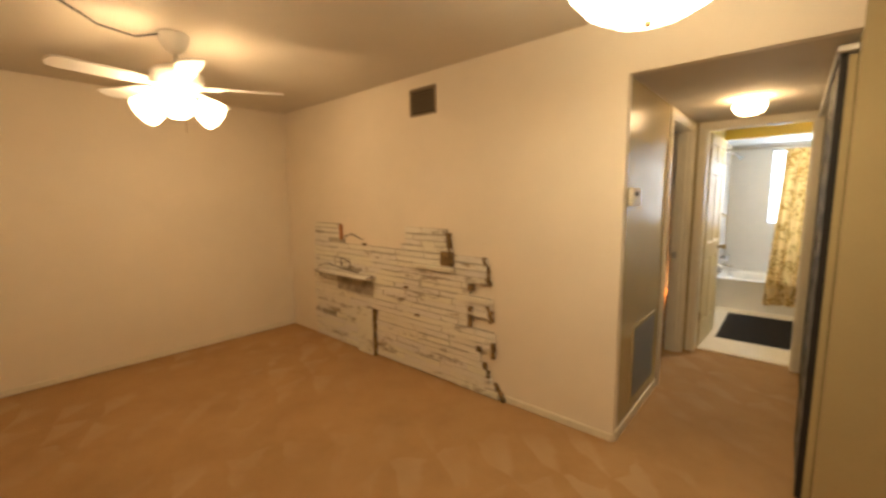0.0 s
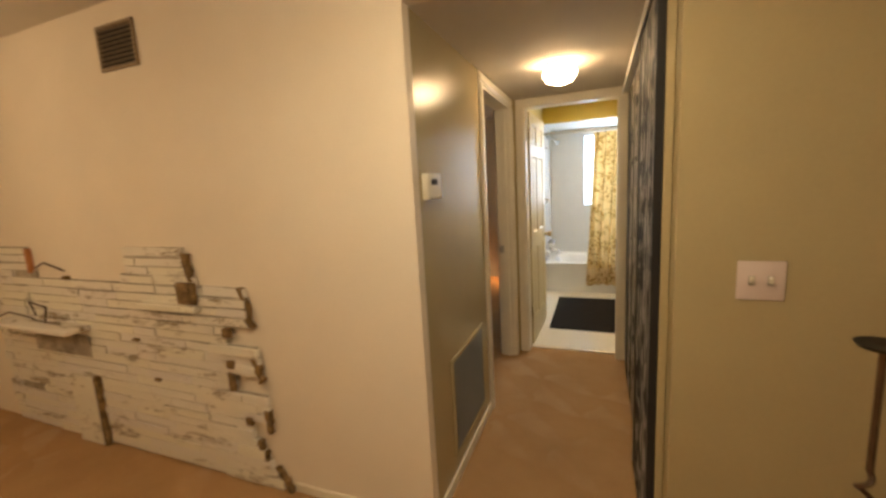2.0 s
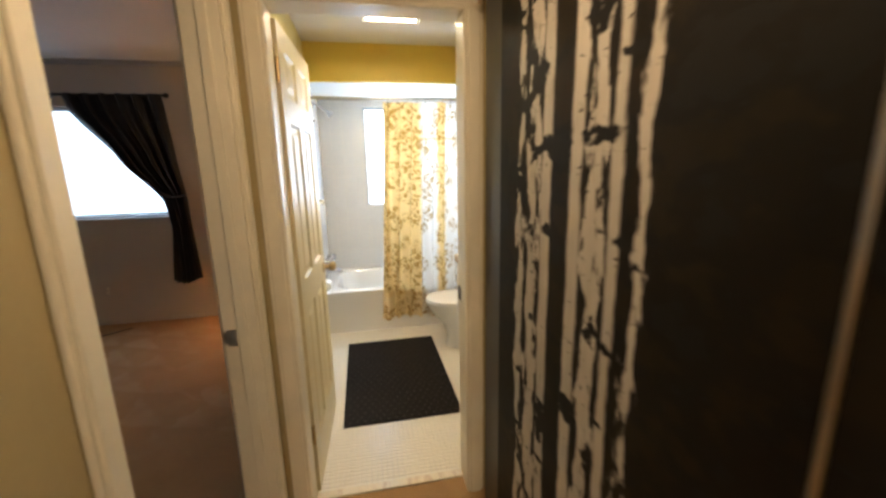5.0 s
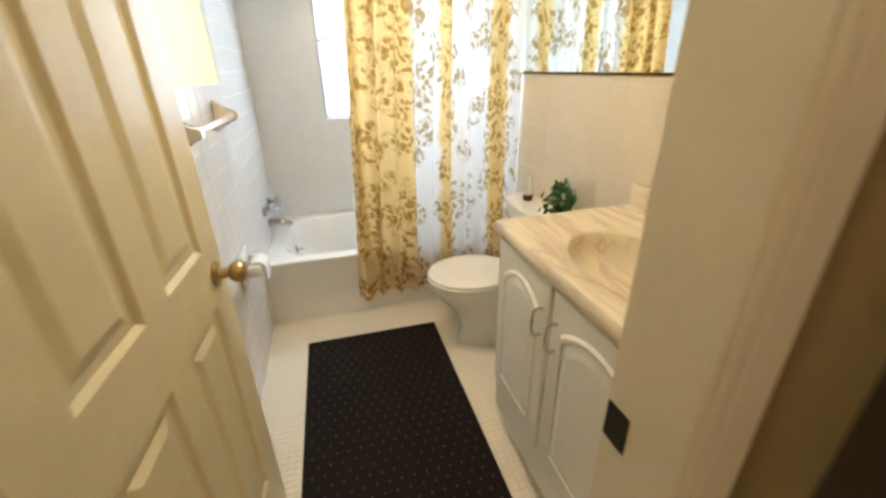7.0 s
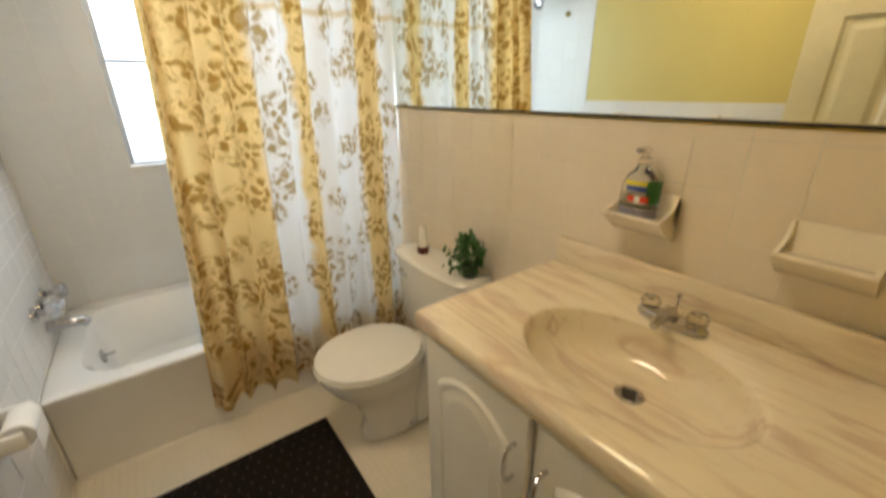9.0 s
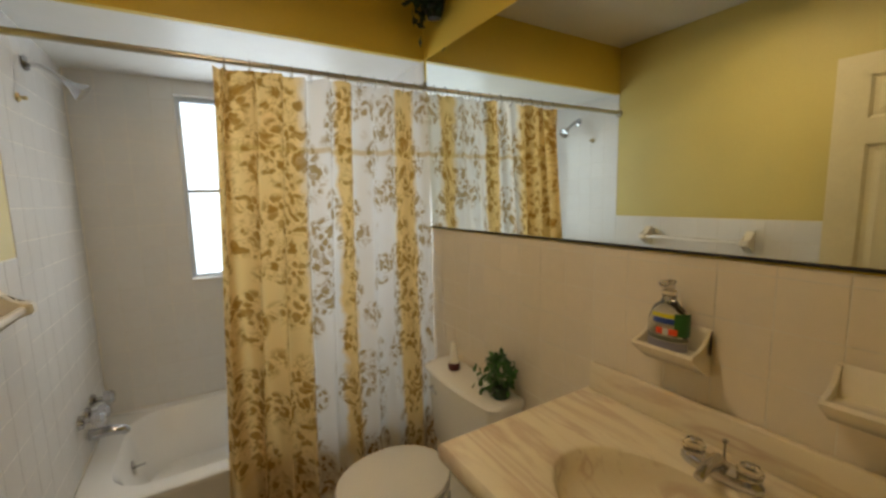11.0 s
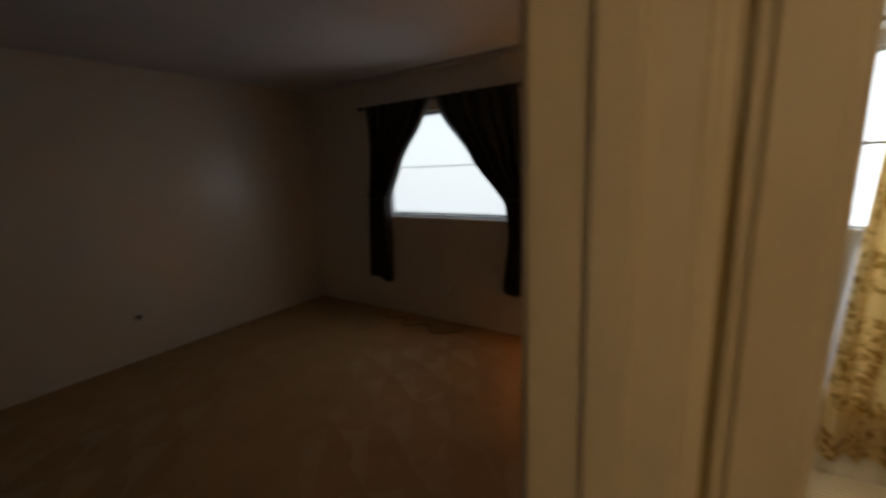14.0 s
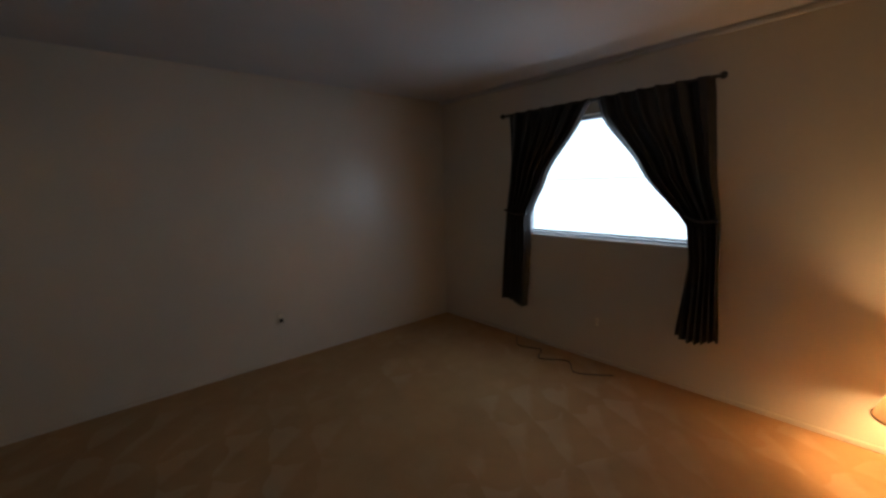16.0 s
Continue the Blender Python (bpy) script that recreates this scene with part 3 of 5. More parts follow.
def casing(name, axis, at, out, a0, a1, top, w, label, hw=None):
    """Door casing of two legs and a head with a stepped profile. axis 'x': on a wall of constant x, spanning y."""
    th = thing(name, label, "door frame", kind="structure")
    hw = hw or w

    def piece(nm, lo, hi, z0, z1):
        b = bmesh.new()
        d = 0.018 * out
        for k, (inset, dep) in enumerate(((0.0, d * 0.6), (0.012, d))):
            p0, p1 = sorted((at, at + dep))
            if axis == "x":
                add_box(b, p0, p1, lo + inset, hi - inset, z0 + (inset if nm == "head_casing" else 0), z1 - (inset if nm == "head_casing" else 0), 0.003)
            else:
                add_box(b, lo + inset, hi - inset, p0, p1, z0 + (inset if nm == "head_casing" else 0), z1 - (inset if nm == "head_casing" else 0), 0.003)
        part(nm, b, M_TRIM, th, smooth=False)
    piece("side_casing", a0 - w, a0, 0.0, top)
    piece("side_casing", a1, a1 + w, 0.0, top)
    piece("head_casing", a0 - w, a1 + w, top, top + hw)
    return th


casing("door_casing_1", "x", 0.0, 1, DY0, DY1, DTOP, 0.065, "cream painted wooden casing of the bedroom doorway")
casing("door_casing_2", "y", 1.95, -1, BDX0, BDX1, DTOP, 0.072, "cream painted wooden casing of the bathroom doorway", 0.066)
casing("door_casing_3", "x", -0.11, -1, DY0, DY1, DTOP, 0.06, "painted wooden casing on the bedroom side")

jamb = thing("door_jamb_bedroom", "cream painted door jamb with stop and strike plate", "door frame", kind="structure")
for nm, a in (("side_jamb", (-0.112, 0.002, DY0, DY0 + 0.014, 0.0, DTOP)), ("side_jamb", (-0.112, 0.002, DY1 - 0.014, DY1, 0.0, DTOP)), ("head_jamb", (-0.112, 0.002, DY0 + 0.014, DY1 - 0.014, DTOP - 0.014, DTOP))):
    part(nm, box(*a, 0.002), M_TRIM, jamb, smooth=False)
for nm, a in (("door_stop", (-0.062, -0.03, DY0 + 0.014, DY0 + 0.026, 0.0, DTOP - 0.014)), ("door_stop", (-0.062, -0.03, DY1 - 0.026, DY1 - 0.014, 0.0, DTOP - 0.014))):
    part(nm, box(*a, 0.003), M_TRIM, jamb, smooth=False)
strike = box(-0.100, -0.070, DY1 - 0.0165, DY1 - 0.014, 0.885, 0.945)
add_box(strike, -0.110, -0.098, DY1 - 0.020, DY1 - 0.0155, 0.895, 0.935, 0.003)
part("strike_plate", strike, M_DULLMETAL, jamb, "small steel strike plate", smooth=False)

jamb = thing("door_jamb_bath", "cream painted bathroom door jamb", "door frame", kind="structure")
for nm, a in (("side_jamb", (BDX0 - 0.012, BDX0 + 0.002, 1.948, 2.075, 0.0, DTOP)), ("side_jamb", (BDX1 - 0.002, BDX1 + 0.012, 1.948, 2.075, 0.0, DTOP)), ("head_jamb", (BDX0 - 0.012, BDX1 + 0.012, 1.948, 2.075, DTOP, DTOP + 0.012))):
    part(nm, box(*a, 0.002), M_TRIM, jamb, smooth=False)
part("strike_plate", box(BDX1 - 0.0045, BDX1 - 0.002, 2.03, 2.07, 0.90, 0.96), M_BLACKMETAL, jamb, "dark strike plate", smooth=False)
structure("threshold", box(BDX0, BDX1, 2.03, 2.075, 0.0, 0.012, 0.005, 2), M_MARBLE, "worn pale marble door threshold", "threshold")


def panel_face(b, face_x, sign, panels):
    """Raised panels with a sunken moulding, on a face of constant x. panels: (y0, y1, z0, z1)."""
    for y0, y1, z0, z1 in panels:
        rings = ((0.0, 0.0), (0.012, -0.009), (0.028, -0.009), (0.05, -0.002))
        vs = []
        for inset, d in rings:
            vs.append([b.verts.new((face_x + sign * d, yy, zz)) for yy, zz in ((y0 + inset, z0 + inset), (y1 - inset, z0 + inset), (y1 - inset, z1 - inset), (y0 + inset, z1 - inset))])
        for p, q in zip(vs, vs[1:]):
            for i in range(4):
                b.faces.new((p[i], p[(i + 1) % 4], q[(i + 1) % 4], q[i]))
        b.faces.new(vs[-1])


def six_panel_slab(w, h, t):
    """Door leaf from y=0 to w with its +x and -x faces panelled."""
    ys = (0.0, 0.105, w / 2 - 0.045, w / 2 + 0.045, w - 0.105, w)
    zs = (0.0, 0.22, 0.85, 0.99, 1.65, 1.75, 1.92, h)
    b = bmesh.new()
    for face_x, sign in ((t / 2, 1), (-t / 2, -1)):
        panels = []
        for i in range(5):
            for j in range(7):
                if i in (1, 3) and j in (1, 3, 5):
                    panels.append((ys[i], ys[i + 1], zs[j], zs[j + 1]))
                    continue
                b.faces.new([b.verts.new((face_x, y, z)) for y, z in ((ys[i], zs[j]), (ys[i + 1], zs[j]), (ys[i + 1], zs[j + 1]), (ys[i], zs[j + 1]))])
        panel_face(b, face_x, sign, panels)
    for quad in (((0, 0), (0, h)), ((w, 0), (w, h))):
        y = quad[0][0]
        b.faces.new([b.verts.new(p) for p in ((-t / 2, y, 0), (t / 2, y, 0), (t / 2, y, h), (-t / 2, y, h))])
    for z in (0, h):
        b.faces.new([b.verts.new(p) for p in ((-t / 2, 0, z), (t / 2, 0, z), (t / 2, w, z), (-t / 2, w, z))])
    bmesh.ops.remove_doubles(b, verts=b.verts, dist=0.0004)
    return b


door = thing("bath_door", "open cream six-panel door with tarnished brass knob", "door", at=(0.098, 2.085, 0.012), rz=-2.5)
leaf = part("door_leaf", six_panel_slab(0.70, 2.005, 0.035), M_DOOR, door, smooth=False)
kb = lathe([(0.031, 0.0), (0.031, 0.006), (0.014, 0.010), (0.012, 0.032), (0.020, 0.036), (0.027, 0.046), (0.028, 0.060), (0.022, 0.070), (0.0, 0.072)], n=24, matrix=Matrix.Translation((0.0175, 0.638, 0.915)) @ pose(0, 0, 0, 0, 90, 0))
part("door_knob", kb, M_BRASS, door, "tarnished brass knob")
for z in (0.30, 1.83):
    hb = tube([(0.012, -0.008, z - 0.045), (0.012, -0.008, z + 0.045)], 0.008, 10)
    add_box(hb, -0.012, 0.012, -0.004, -0.001, z - 0.045, z + 0.045)
    part("hinge", hb, M_BRASS, door, "paint-flecked brass hinge")

# ---- living room things ----
fan = thing("ceiling_fan", "white five-blade ceiling fan with lit frosted glass shades", "ceiling fan", at=(-2.08, -1.50, 0))
part("canopy", lathe([(0.02, 2.30), (0.045, 2.32), (0.075, 2.37), (0.08, H_LIV)], n=28), M_WHITE, fan)
part("downrod", tube([(0, 0, 2.22), (0, 0, 2.32)], 0.014), M_WHITE, fan)
part("motor_housing", lathe([(0.05, 2.09), (0.11, 2.11), (0.135, 2.14), (0.135, 2.19), (0.10, 2.225), (0.03, 2.24)], n=36), M_WHITE, fan)
part("light_fitter", lathe([(0.03, 2.00), (0.06, 2.02), (0.065, 2.07), (0.05, 2.09)], n=24), M_WHITE, fan)
blade_bm = bmesh.new()
outline = [(0.17, -0.045), (0.25, -0.055), (0.52, -0.065), (0.565, -0.05), (0.58, 0.0), (0.565, 0.05), (0.52, 0.065), (0.25, 0.055), (0.17, 0.045)]
add_prism(blade_bm, outline, "z", -0.004, 0.004)
bmesh.ops.transform(blade_bm, matrix=pose(0, 0, 0, 11, 0, 0), verts=blade_bm.verts)
bracket_bm = box(0.10, 0.22, -0.018, 0.018, -0.012, -0.006, 0.002)
blade_me = link_mesh("blade", blade_bm, M_WHITE, fan)
arm_me = link_mesh("blade_arm", bracket_bm, M_WHITE, fan)
for i in range(5):
    m = pose(0, 0, 2.125, 0, 0, 62 + 72 * i)
    for src in (blade_me, arm_me):
        o = src if i == 0 else src.copy()
        if i:
            scene.collection.objects.link(o)
        o.matrix_local = m
for i in range(3):
    a = radians(100 + 120 * i)
    mtx = Matrix.Translation((0.10 * math.cos(a), 0.10 * math.sin(a), 2.045)) @ pose(0, 0, 0, 0, 118, math.degrees(a))
    part("glass_shade", lathe([(0.022, 0.0), (0.05, 0.02), (0.075, 0.06), (0.085, 0.10), (0.088, 0.13), (0.06, 0.135), (0.0, 0.136)], n=24, matrix=mtx), M_FANGLASS, fan, "lit frosted glass bell shade")
part("pull_chain", tube([(0.02, 0.02, 1.86), (0.02, 0.02, 2.02)], 0.0025, 6), M_BRASS, fan)

part("swag_cord", tube([(0.03, -0.05, 2.40), (-0.10, -0.16, 2.385), (-0.02, -0.34, 2.375), (0.14, -0.50, 2.39), (0.30, -0.62, 2.40)], 0.006, 6), M_DARK, fan, "dark swag cord looping along the ceiling")

pend = thing("ceiling_bowl_lamp", "lit marbled alabaster glass bowl ceiling lamp", "ceiling lamp", at=(0.33, -0.93, 0))
part("glass_bowl", lathe([(0.0, 1.985), (0.06, 1.99), (0.13, 2.01), (0.19, 2.045), (0.23, 2.09), (0.235, 2.095), (0.225, 2.095), (0.18, 2.055), (0.0, 2.0)], n=40), M_PENDANT, pend, "marbled amber-white glass bowl")
part("stem", tube([(0, 0, 2.0), (0, 0, 2.38)], 0.009), M_BRASS, pend)
part("canopy", lathe([(0.02, 2.36), (0.06, 2.38), (0.065, H_LIV)], n=24), M_BRASS, pend)
part("finial", lathe([(0.0, 1.965), (0.012, 1.972), (0.014, 1.985), (0.0, 1.992)], n=16), M_BRASS, pend)

vent = thing("wall_vent", "rusty dark louvred air vent high on cream wall", "air vent", at=(-1.655, 0, 2.098))
b = bmesh.new()
for a in ((0, 0.275, 0, 0.018), (0, 0.275, 0.192, 0.21), (0, 0.018, 0.018, 0.192), (0.257, 0.275, 0.018, 0.192)):
    add_box(b, a[0], a[1], -0.012, -0.0005, a[2], a[3], 0.002)
part("frame", b, M_VENT, vent, smooth=False)
part("backing", box(0.015, 0.26, -0.003, -0.0005, 0.015, 0.195), M_DARK, vent, smooth=False)
for i in range(8):
    z = 0.03 + i * 0.021
    b = bmesh.new()
    add_prism(b, [(-0.012, z), (-0.011, z + 0.002), (-0.003, z + 0.014), (-0.004, z + 0.012)], "x", 0.016, 0.259)
    part("louvre", b, M_VENT, vent, smooth=False)


def wall_plate(name, label, cat, w, h, mtx, kind):
    th = thing(name, label, cat)
    th.matrix_world = mtx
    part("plate", box(-w / 2, w / 2, -0.006, 0.0, -h / 2, h / 2, 0.003, 2), M_SWITCH if kind == "switch" else M_BEDWALL, th)
    if kind == "switch":
        for dx in (-0.023, 0.023):
            part("toggle", box(dx - 0.005, dx + 0.005, -0.016, -0.005, -0.006, 0.012, 0.002), M_PLASTIC, th, "ivory toggle")
            part("toggle_slot", box(dx - 0.008, dx + 0.008, -0.0068, -0.005, -0.014, 0.014), M_DULLMETAL, th)
    else:
        for dz in (-0.02, 0.02):
            part("socket", lathe([(0.0165, 0.0), (0.0165, 0.0025), (0.0, 0.003)], n=20, matrix=Matrix.Translation((0, -0.005, dz)) @ pose(0, 0, 0, 90, 0, 0)), M_PLASTIC, th)
            for dx in (-0.006, 0.006):
                part("slot", box(dx - 0.0012, dx + 0.0012, -0.0086, -0.007, dz - 0.004, dz + 0.004), M_DARK, th, smooth=False)
    return th


wall_plate("light_switch", "pinkish double toggle light switch plate on cream wall", "light switch", 0.117, 0.115, pose(1.085, 0, 1.128), "switch")
wall_plate("wall_outlet", "ivory wall outlet with black plug hole on bedroom wall", "wall outlet", 0.07, 0.115, pose(BX0, 2.755, 0.40, 0, 0, 90), "outlet")
part("black_plug", box(-0.016, 0.016, -0.03, -0.006, -0.036, -0.004, 0.004), M_DARK, bpy.data.objects["wall_outlet"], "black plug")
wall_plate("wall_outlet", "ivory wall outlet beneath the bedroom window", "wall outlet", 0.07, 0.115, pose(-2.09, BY1, 0.345), "outlet")

stand = thing("candle_stand", "tall brown twisted iron candle stand with black plate", "candle stand", at=(1.27, -0.19, 0))
part("plate", lathe([(0.0, 1.015), (0.046, 1.018), (0.053, 1.027), (0.050, 1.027), (0.0, 1.022)], n=32), M_BLACKMETAL, stand, "round black iron plate")
part("upper_rod", tube([(0, 0, 0.70), (0, 0, 1.018)], 0.0075, 10), M_RUSTIRON, stand)
pts = []
for i in range(97):
    u = i / 96
    r = 0.019 * min(1, 8 * u, 8 * (1 - u))
    pts.append((r * math.cos(u * 8 * math.pi), r * math.sin(u * 8 * math.pi), 0.34 + 0.36 * u))
part("twisted_rod", tube(pts, 0.0065, 8), M_RUSTIRON, stand)
part("lower_rod", tube([(0, 0, 0.04), (0, 0, 0.34)], 0.009, 10), M_RUSTIRON, stand)
for i in range(3):
    a = radians(90 + 120 * i)
    part("foot", tube([(0, 0, 0.10), (0.06 * math.cos(a), 0.06 * math.sin(a), 0.07), (0.13 * math.cos(a), 0.13 * math.sin(a), 0.008)], 0.007, 8), M_RUSTIRON, stand)

# ---- brick remnant on the living room wall ----
veneer = thing("brick_veneer_remnant", "torn remnant of whitewashed brick fireplace facing with mortar edges", "brick facing")


def veneer_span(z):
    """Where the old facing still stands at a height, as stretches of x."""
    if z > 1.09:
        return [(-3.12, -2.66), (-1.74, -1.27)]
    if z > 1.02:
        return [(-3.13, -2.60), (-1.80, -1.21)]
    if z > 0.82:
        return [(-3.14, -0.89)]
    if z > 0.74:
        return [(-3.14, -1.05)]
    if z > 0.60:
        return [(-3.15, -0.86)]
    if z > 0.52:
        return [(-3.15, -1.06)]
    if z > 0.36:
        return [(-3.16, -0.83)]
    if z > 0.24:
        return [(-3.16, -0.95)]
    return [(-3.16, -0.93 + 0.7 * (0.24 - z))]


rng = random.Random(7)
backing = bmesh.new()
ROW = 0.0485
for r in range(25):
    z = 0.012 + r * ROW
    for x0, x1 in veneer_span(z + ROW / 2):
        add_box(backing, x0 + 0.012, x1 - 0.012, -0.016, -0.001, z - 0.004, z + ROW - 0.004)
tagged(part("mortar_bed", backing, M_MORTAR, veneer, "crumbling mortar bed", smooth=False), kind="stuff")
for r in range(25):
    z = 0.012 + r * ROW
    for x0, x1 in veneer_span(z + ROW / 2):
        x = x0 + rng.uniform(0, 0.02)
        first = True
        while x < x1 - 0.03:
            w = min(rng.choice((0.18, 0.26, 0.34, 0.42, 0.52)), x1 - x)
            if first and r % 2:
                w = min(0.1, w)
            first = False
            if w > 0.03 and rng.random() > 0.035:
                d = rng.uniform(0.022, 0.036)
                hh = ROW - rng.uniform(0.0015, 0.010)
                b = bmesh.new()
                t = rng.uniform(-0.003, 0.003)
                add_prism(b, [(x + rng.uniform(0, .004), z + t), (x + w - 0.0025 - rng.uniform(0, .004), z + rng.uniform(-0.002, 0.002)), (x + w - 0.0025, z + hh - rng.uniform(0, .005)), (x + rng.uniform(0, .004), z + hh + t)], "y", -d, -0.004)
                part("brick", b, M_BRICK, veneer, smooth=False)
            x += w
# broken right-hand rim, bare stone showing
for z0, z1, x in ((0.0, 0.12, -0.80), (0.12, 0.25, -0.90), (0.30, 0.42, -0.845), (0.56, 0.68, -0.87), (0.84, 1.03, -0.90), (1.05, 1.19, -1.25)):
    b = bmesh.new()
    n = 6
    pts = [(x - 0.028 + rng.uniform(-.012, .012) + (0.06 if z0 < 0.1 else 0.03) * (1 - k / n), z0 + (z1 - z0) * k / n) for k in range(n + 1)]
    out = pts + [(px + rng.uniform(0.018, 0.034), pz) for px, pz in reversed(pts)]
    add_prism(b, out, "y", -0.03, -0.002)
    part("broken_edge", b, M_BROKEN, veneer, "bare brown broken stone edge", smooth=False)
for x, z, w, h in ((-1.06, 0.78, 0.05, 0.045), (-1.06, 0.62, 0.045, 0.04), (-1.06, 0.50, 0.03, 0.10), (-0.98, 0.33, 0.04, 0.04), (-2.30, 1.03, 0.04, 0.02), (-1.62, 0.48, 0.05, 0.02), (-1.75, 0.70, 0.05, 0.016)):
    part("gap", box(x, x + w, -0.040, -0.012, z, z + h, 0.004), M_BROKEN, veneer, "dark hole in the mortar", smooth=False)
part("corner_tile", box(-1.31, -1.19, -0.06, -0.03, 0.94, 1.05, 0.006), M_BROKEN, veneer, "protruding brown stone block")
part("ledge_stone", box(-1.62, -1.19, -0.07, -0.02, 0.90, 0.935, 0.006), M_BRICK, veneer)
part("orange_chip", box(-2.665, -2.635, -0.03, -0.004, 1.06, 1.21, 0.004), simple("terracotta_chip", (0.5, 0.22, 0.09), 0.9), veneer, "orange terracotta chip")
part("mantel_ledge", box(-2.95, -2.12, -0.16, -0.02, 0.735, 0.765, 0.006), M_BRICK, veneer, "cracked white mantel ledge")
part("hearth_recess", box(-2.72, -2.16, -0.037, -0.03, 0.56, 0.70, 0.003), M_MORTAR, veneer, "grey sooty patch")
part("hearth_post", box(-2.38, -2.15, -0.062, -0.03, 0.0, 0.44, 0.008), M_BRICK, veneer, "white stub of a fireplace post")
part("post_edge", box(-2.15, -2.125, -0.060, -0.004, 0.0, 0.45, 0.004), M_BROKEN, veneer, "brown torn edge")
part("base_strip", box(-3.16, -0.76, -0.012, -0.001, 0.0, 0.016, 0.003), M_GREY, veneer, "dusty grey base strip")
for pts in ([(-2.95, -0.1, 0.78), (-2.75, -0.12, 0.83), (-2.6, -0.08, 0.79), (-2.45, -0.13, 0.80), (-2.3, -0.09, 0.775)], [(-2.6, -0.06, 0.80), (-2.55, -0.1, 0.90), (-2.45, -0.07, 0.86), (-2.4, -0.11, 0.78)], [(-2.6, -0.02, 1.09), (-2.45, -0.04, 1.13), (-2.3, -0.02, 1.08)]):
    part("wire", tube(pts, 0.005, 6), M_RUSTIRON, veneer, "loose bent brown wire")

# ---- hallway things ----
lamp = thing("hall_ceiling_lamp", "lit white glass globe lamp flush on hallway ceiling", "ceiling lamp", at=(0.44, 1.12, 0))
part("base", lathe([(0.0, H_HALL), (0.085, H_HALL), (0.085, H_HALL - 0.012), (0.06, H_HALL - 0.02), (0.0, H_HALL - 0.021)], n=28), M_WHITE, lamp)
part("glass_globe", lathe([(0.062, H_HALL - 0.018), (0.09, H_HALL - 0.035), (0.095, H_HALL - 0.06), (0.075, H_HALL - 0.092), (0.04, H_HALL - 0.108), (0.0, H_HALL - 0.112)], n=32), M_HALLGLASS, lamp, "glowing opal glass globe")

th = thing("thermostat", "small ivory digital thermostat with dark display", "thermostat", at=(0, 0.152, 1.45), rz=90)
part("body", box(-0.072, 0.072, -0.028, 0.0, -0.052, 0.052, 0.005, 2), M_PLASTIC, th)
part("display", box(-0.040, 0.024, -0.0295, -0.027, 0.006, 0.030), M_DARK, th, "dark display", smooth=False)
part("cover_flap", box(-0.066, 0.066, -0.0305, -0.027, -0.046, -0.006, 0.002), M_PLASTIC, th)

gr = thing("return_air_grille", "large grey return air grille low in hallway wall", "air grille")
GY0, GY1, GZ0, GZ1 = 0.285, 0.83, 0.13, 0.635
b = bmesh.new()
for a in ((GY0, GY1, GZ0, GZ0 + 0.022), (GY0, GY1, GZ1 - 0.022, GZ1), (GY0, GY0 + 0.022, GZ0 + 0.022, GZ1 - 0.022), (GY1 - 0.022, GY1, GZ0 + 0.022, GZ1 - 0.022)):
    add_box(b, 0.0005, 0.010, a[0], a[1], a[2], a[3], 0.002)
part("frame", b, M_HALLWALL, gr, smooth=False)
part("backing", box(0.0005, 0.003, GY0 + 0.02, GY1 - 0.02, GZ0 + 0.02, GZ1 - 0.02), M_DARK, gr, smooth=False)
for i in range(30):
    z = GZ0 + 0.026 + i * 0.0152
    b = bmesh.new()
    add_prism(b, [(0.003, z + 0.011), (0.009, z), (0.0095, z + 0.0015), (0.0035, z + 0.0125)], "y", GY0 + 0.022, GY1 - 0.022)
    part("slat", b, M_GREY, gr, smooth=False)

cl = thing("sliding_closet_door", "dark brown sliding door painted with white birch trunks", "closet door", "sliding birch doors")
part("door_panel", box(0.815, 0.838, 0.105, 0.668, 0.015, 2.03, 0.002), M_MURAL, cl, smooth=False)
# black strip stands in for shadow in the recess beside the wall end
part("end_shadow", box(0.813, 0.839, 0.090, 0.104, 0.012, 2.035, 0.002), M_DARK, cl, "black strip for the shadowed recess between door and wall", smooth=False)
# pale strip added for the highlight along the far door edge
part("edge_highlight", box(0.813, 0.839, 0.669, 0.677, 0.015, 2.03, 0.002), M_DULLMETAL, cl, "thin pale metal strip for the highlight on the door edge", smooth=False)
cl = thing("sliding_closet_door", "dark brown sliding door painted with white birch trunks", "closet door", "sliding birch doors")
part("door_panel", box(0.842, 0.864, 0.60, 1.70, 0.015, 2.03, 0.002), M_MURAL, cl, smooth=False)
structure("closet_side_trim", box(0.8405, 0.8665, 0.092, 0.112, 0.0, 2.03, 0.002), M_HALLWALL, "cream trim beside the sliding doors", "trim")
tr = thing("closet_door_track", "white metal track above the sliding doors", "door track")
part("track", box(0.806, 0.866, 0.06, 1.86, 2.036, 2.062, 0.003), M_WHITE, tr, smooth=False)
part("track_face", box(0.802, 0.807, 0.07, 1.86, 2.02, 2.062, 0.001), M_WHITE, tr, smooth=False)
structure("closet_wall_panel", box(0.846, 0.866, 1.701, 1.875, 0.0, 2.09, 0.003), M_BROWN, "dark brown painted closet trim panel", "trim")

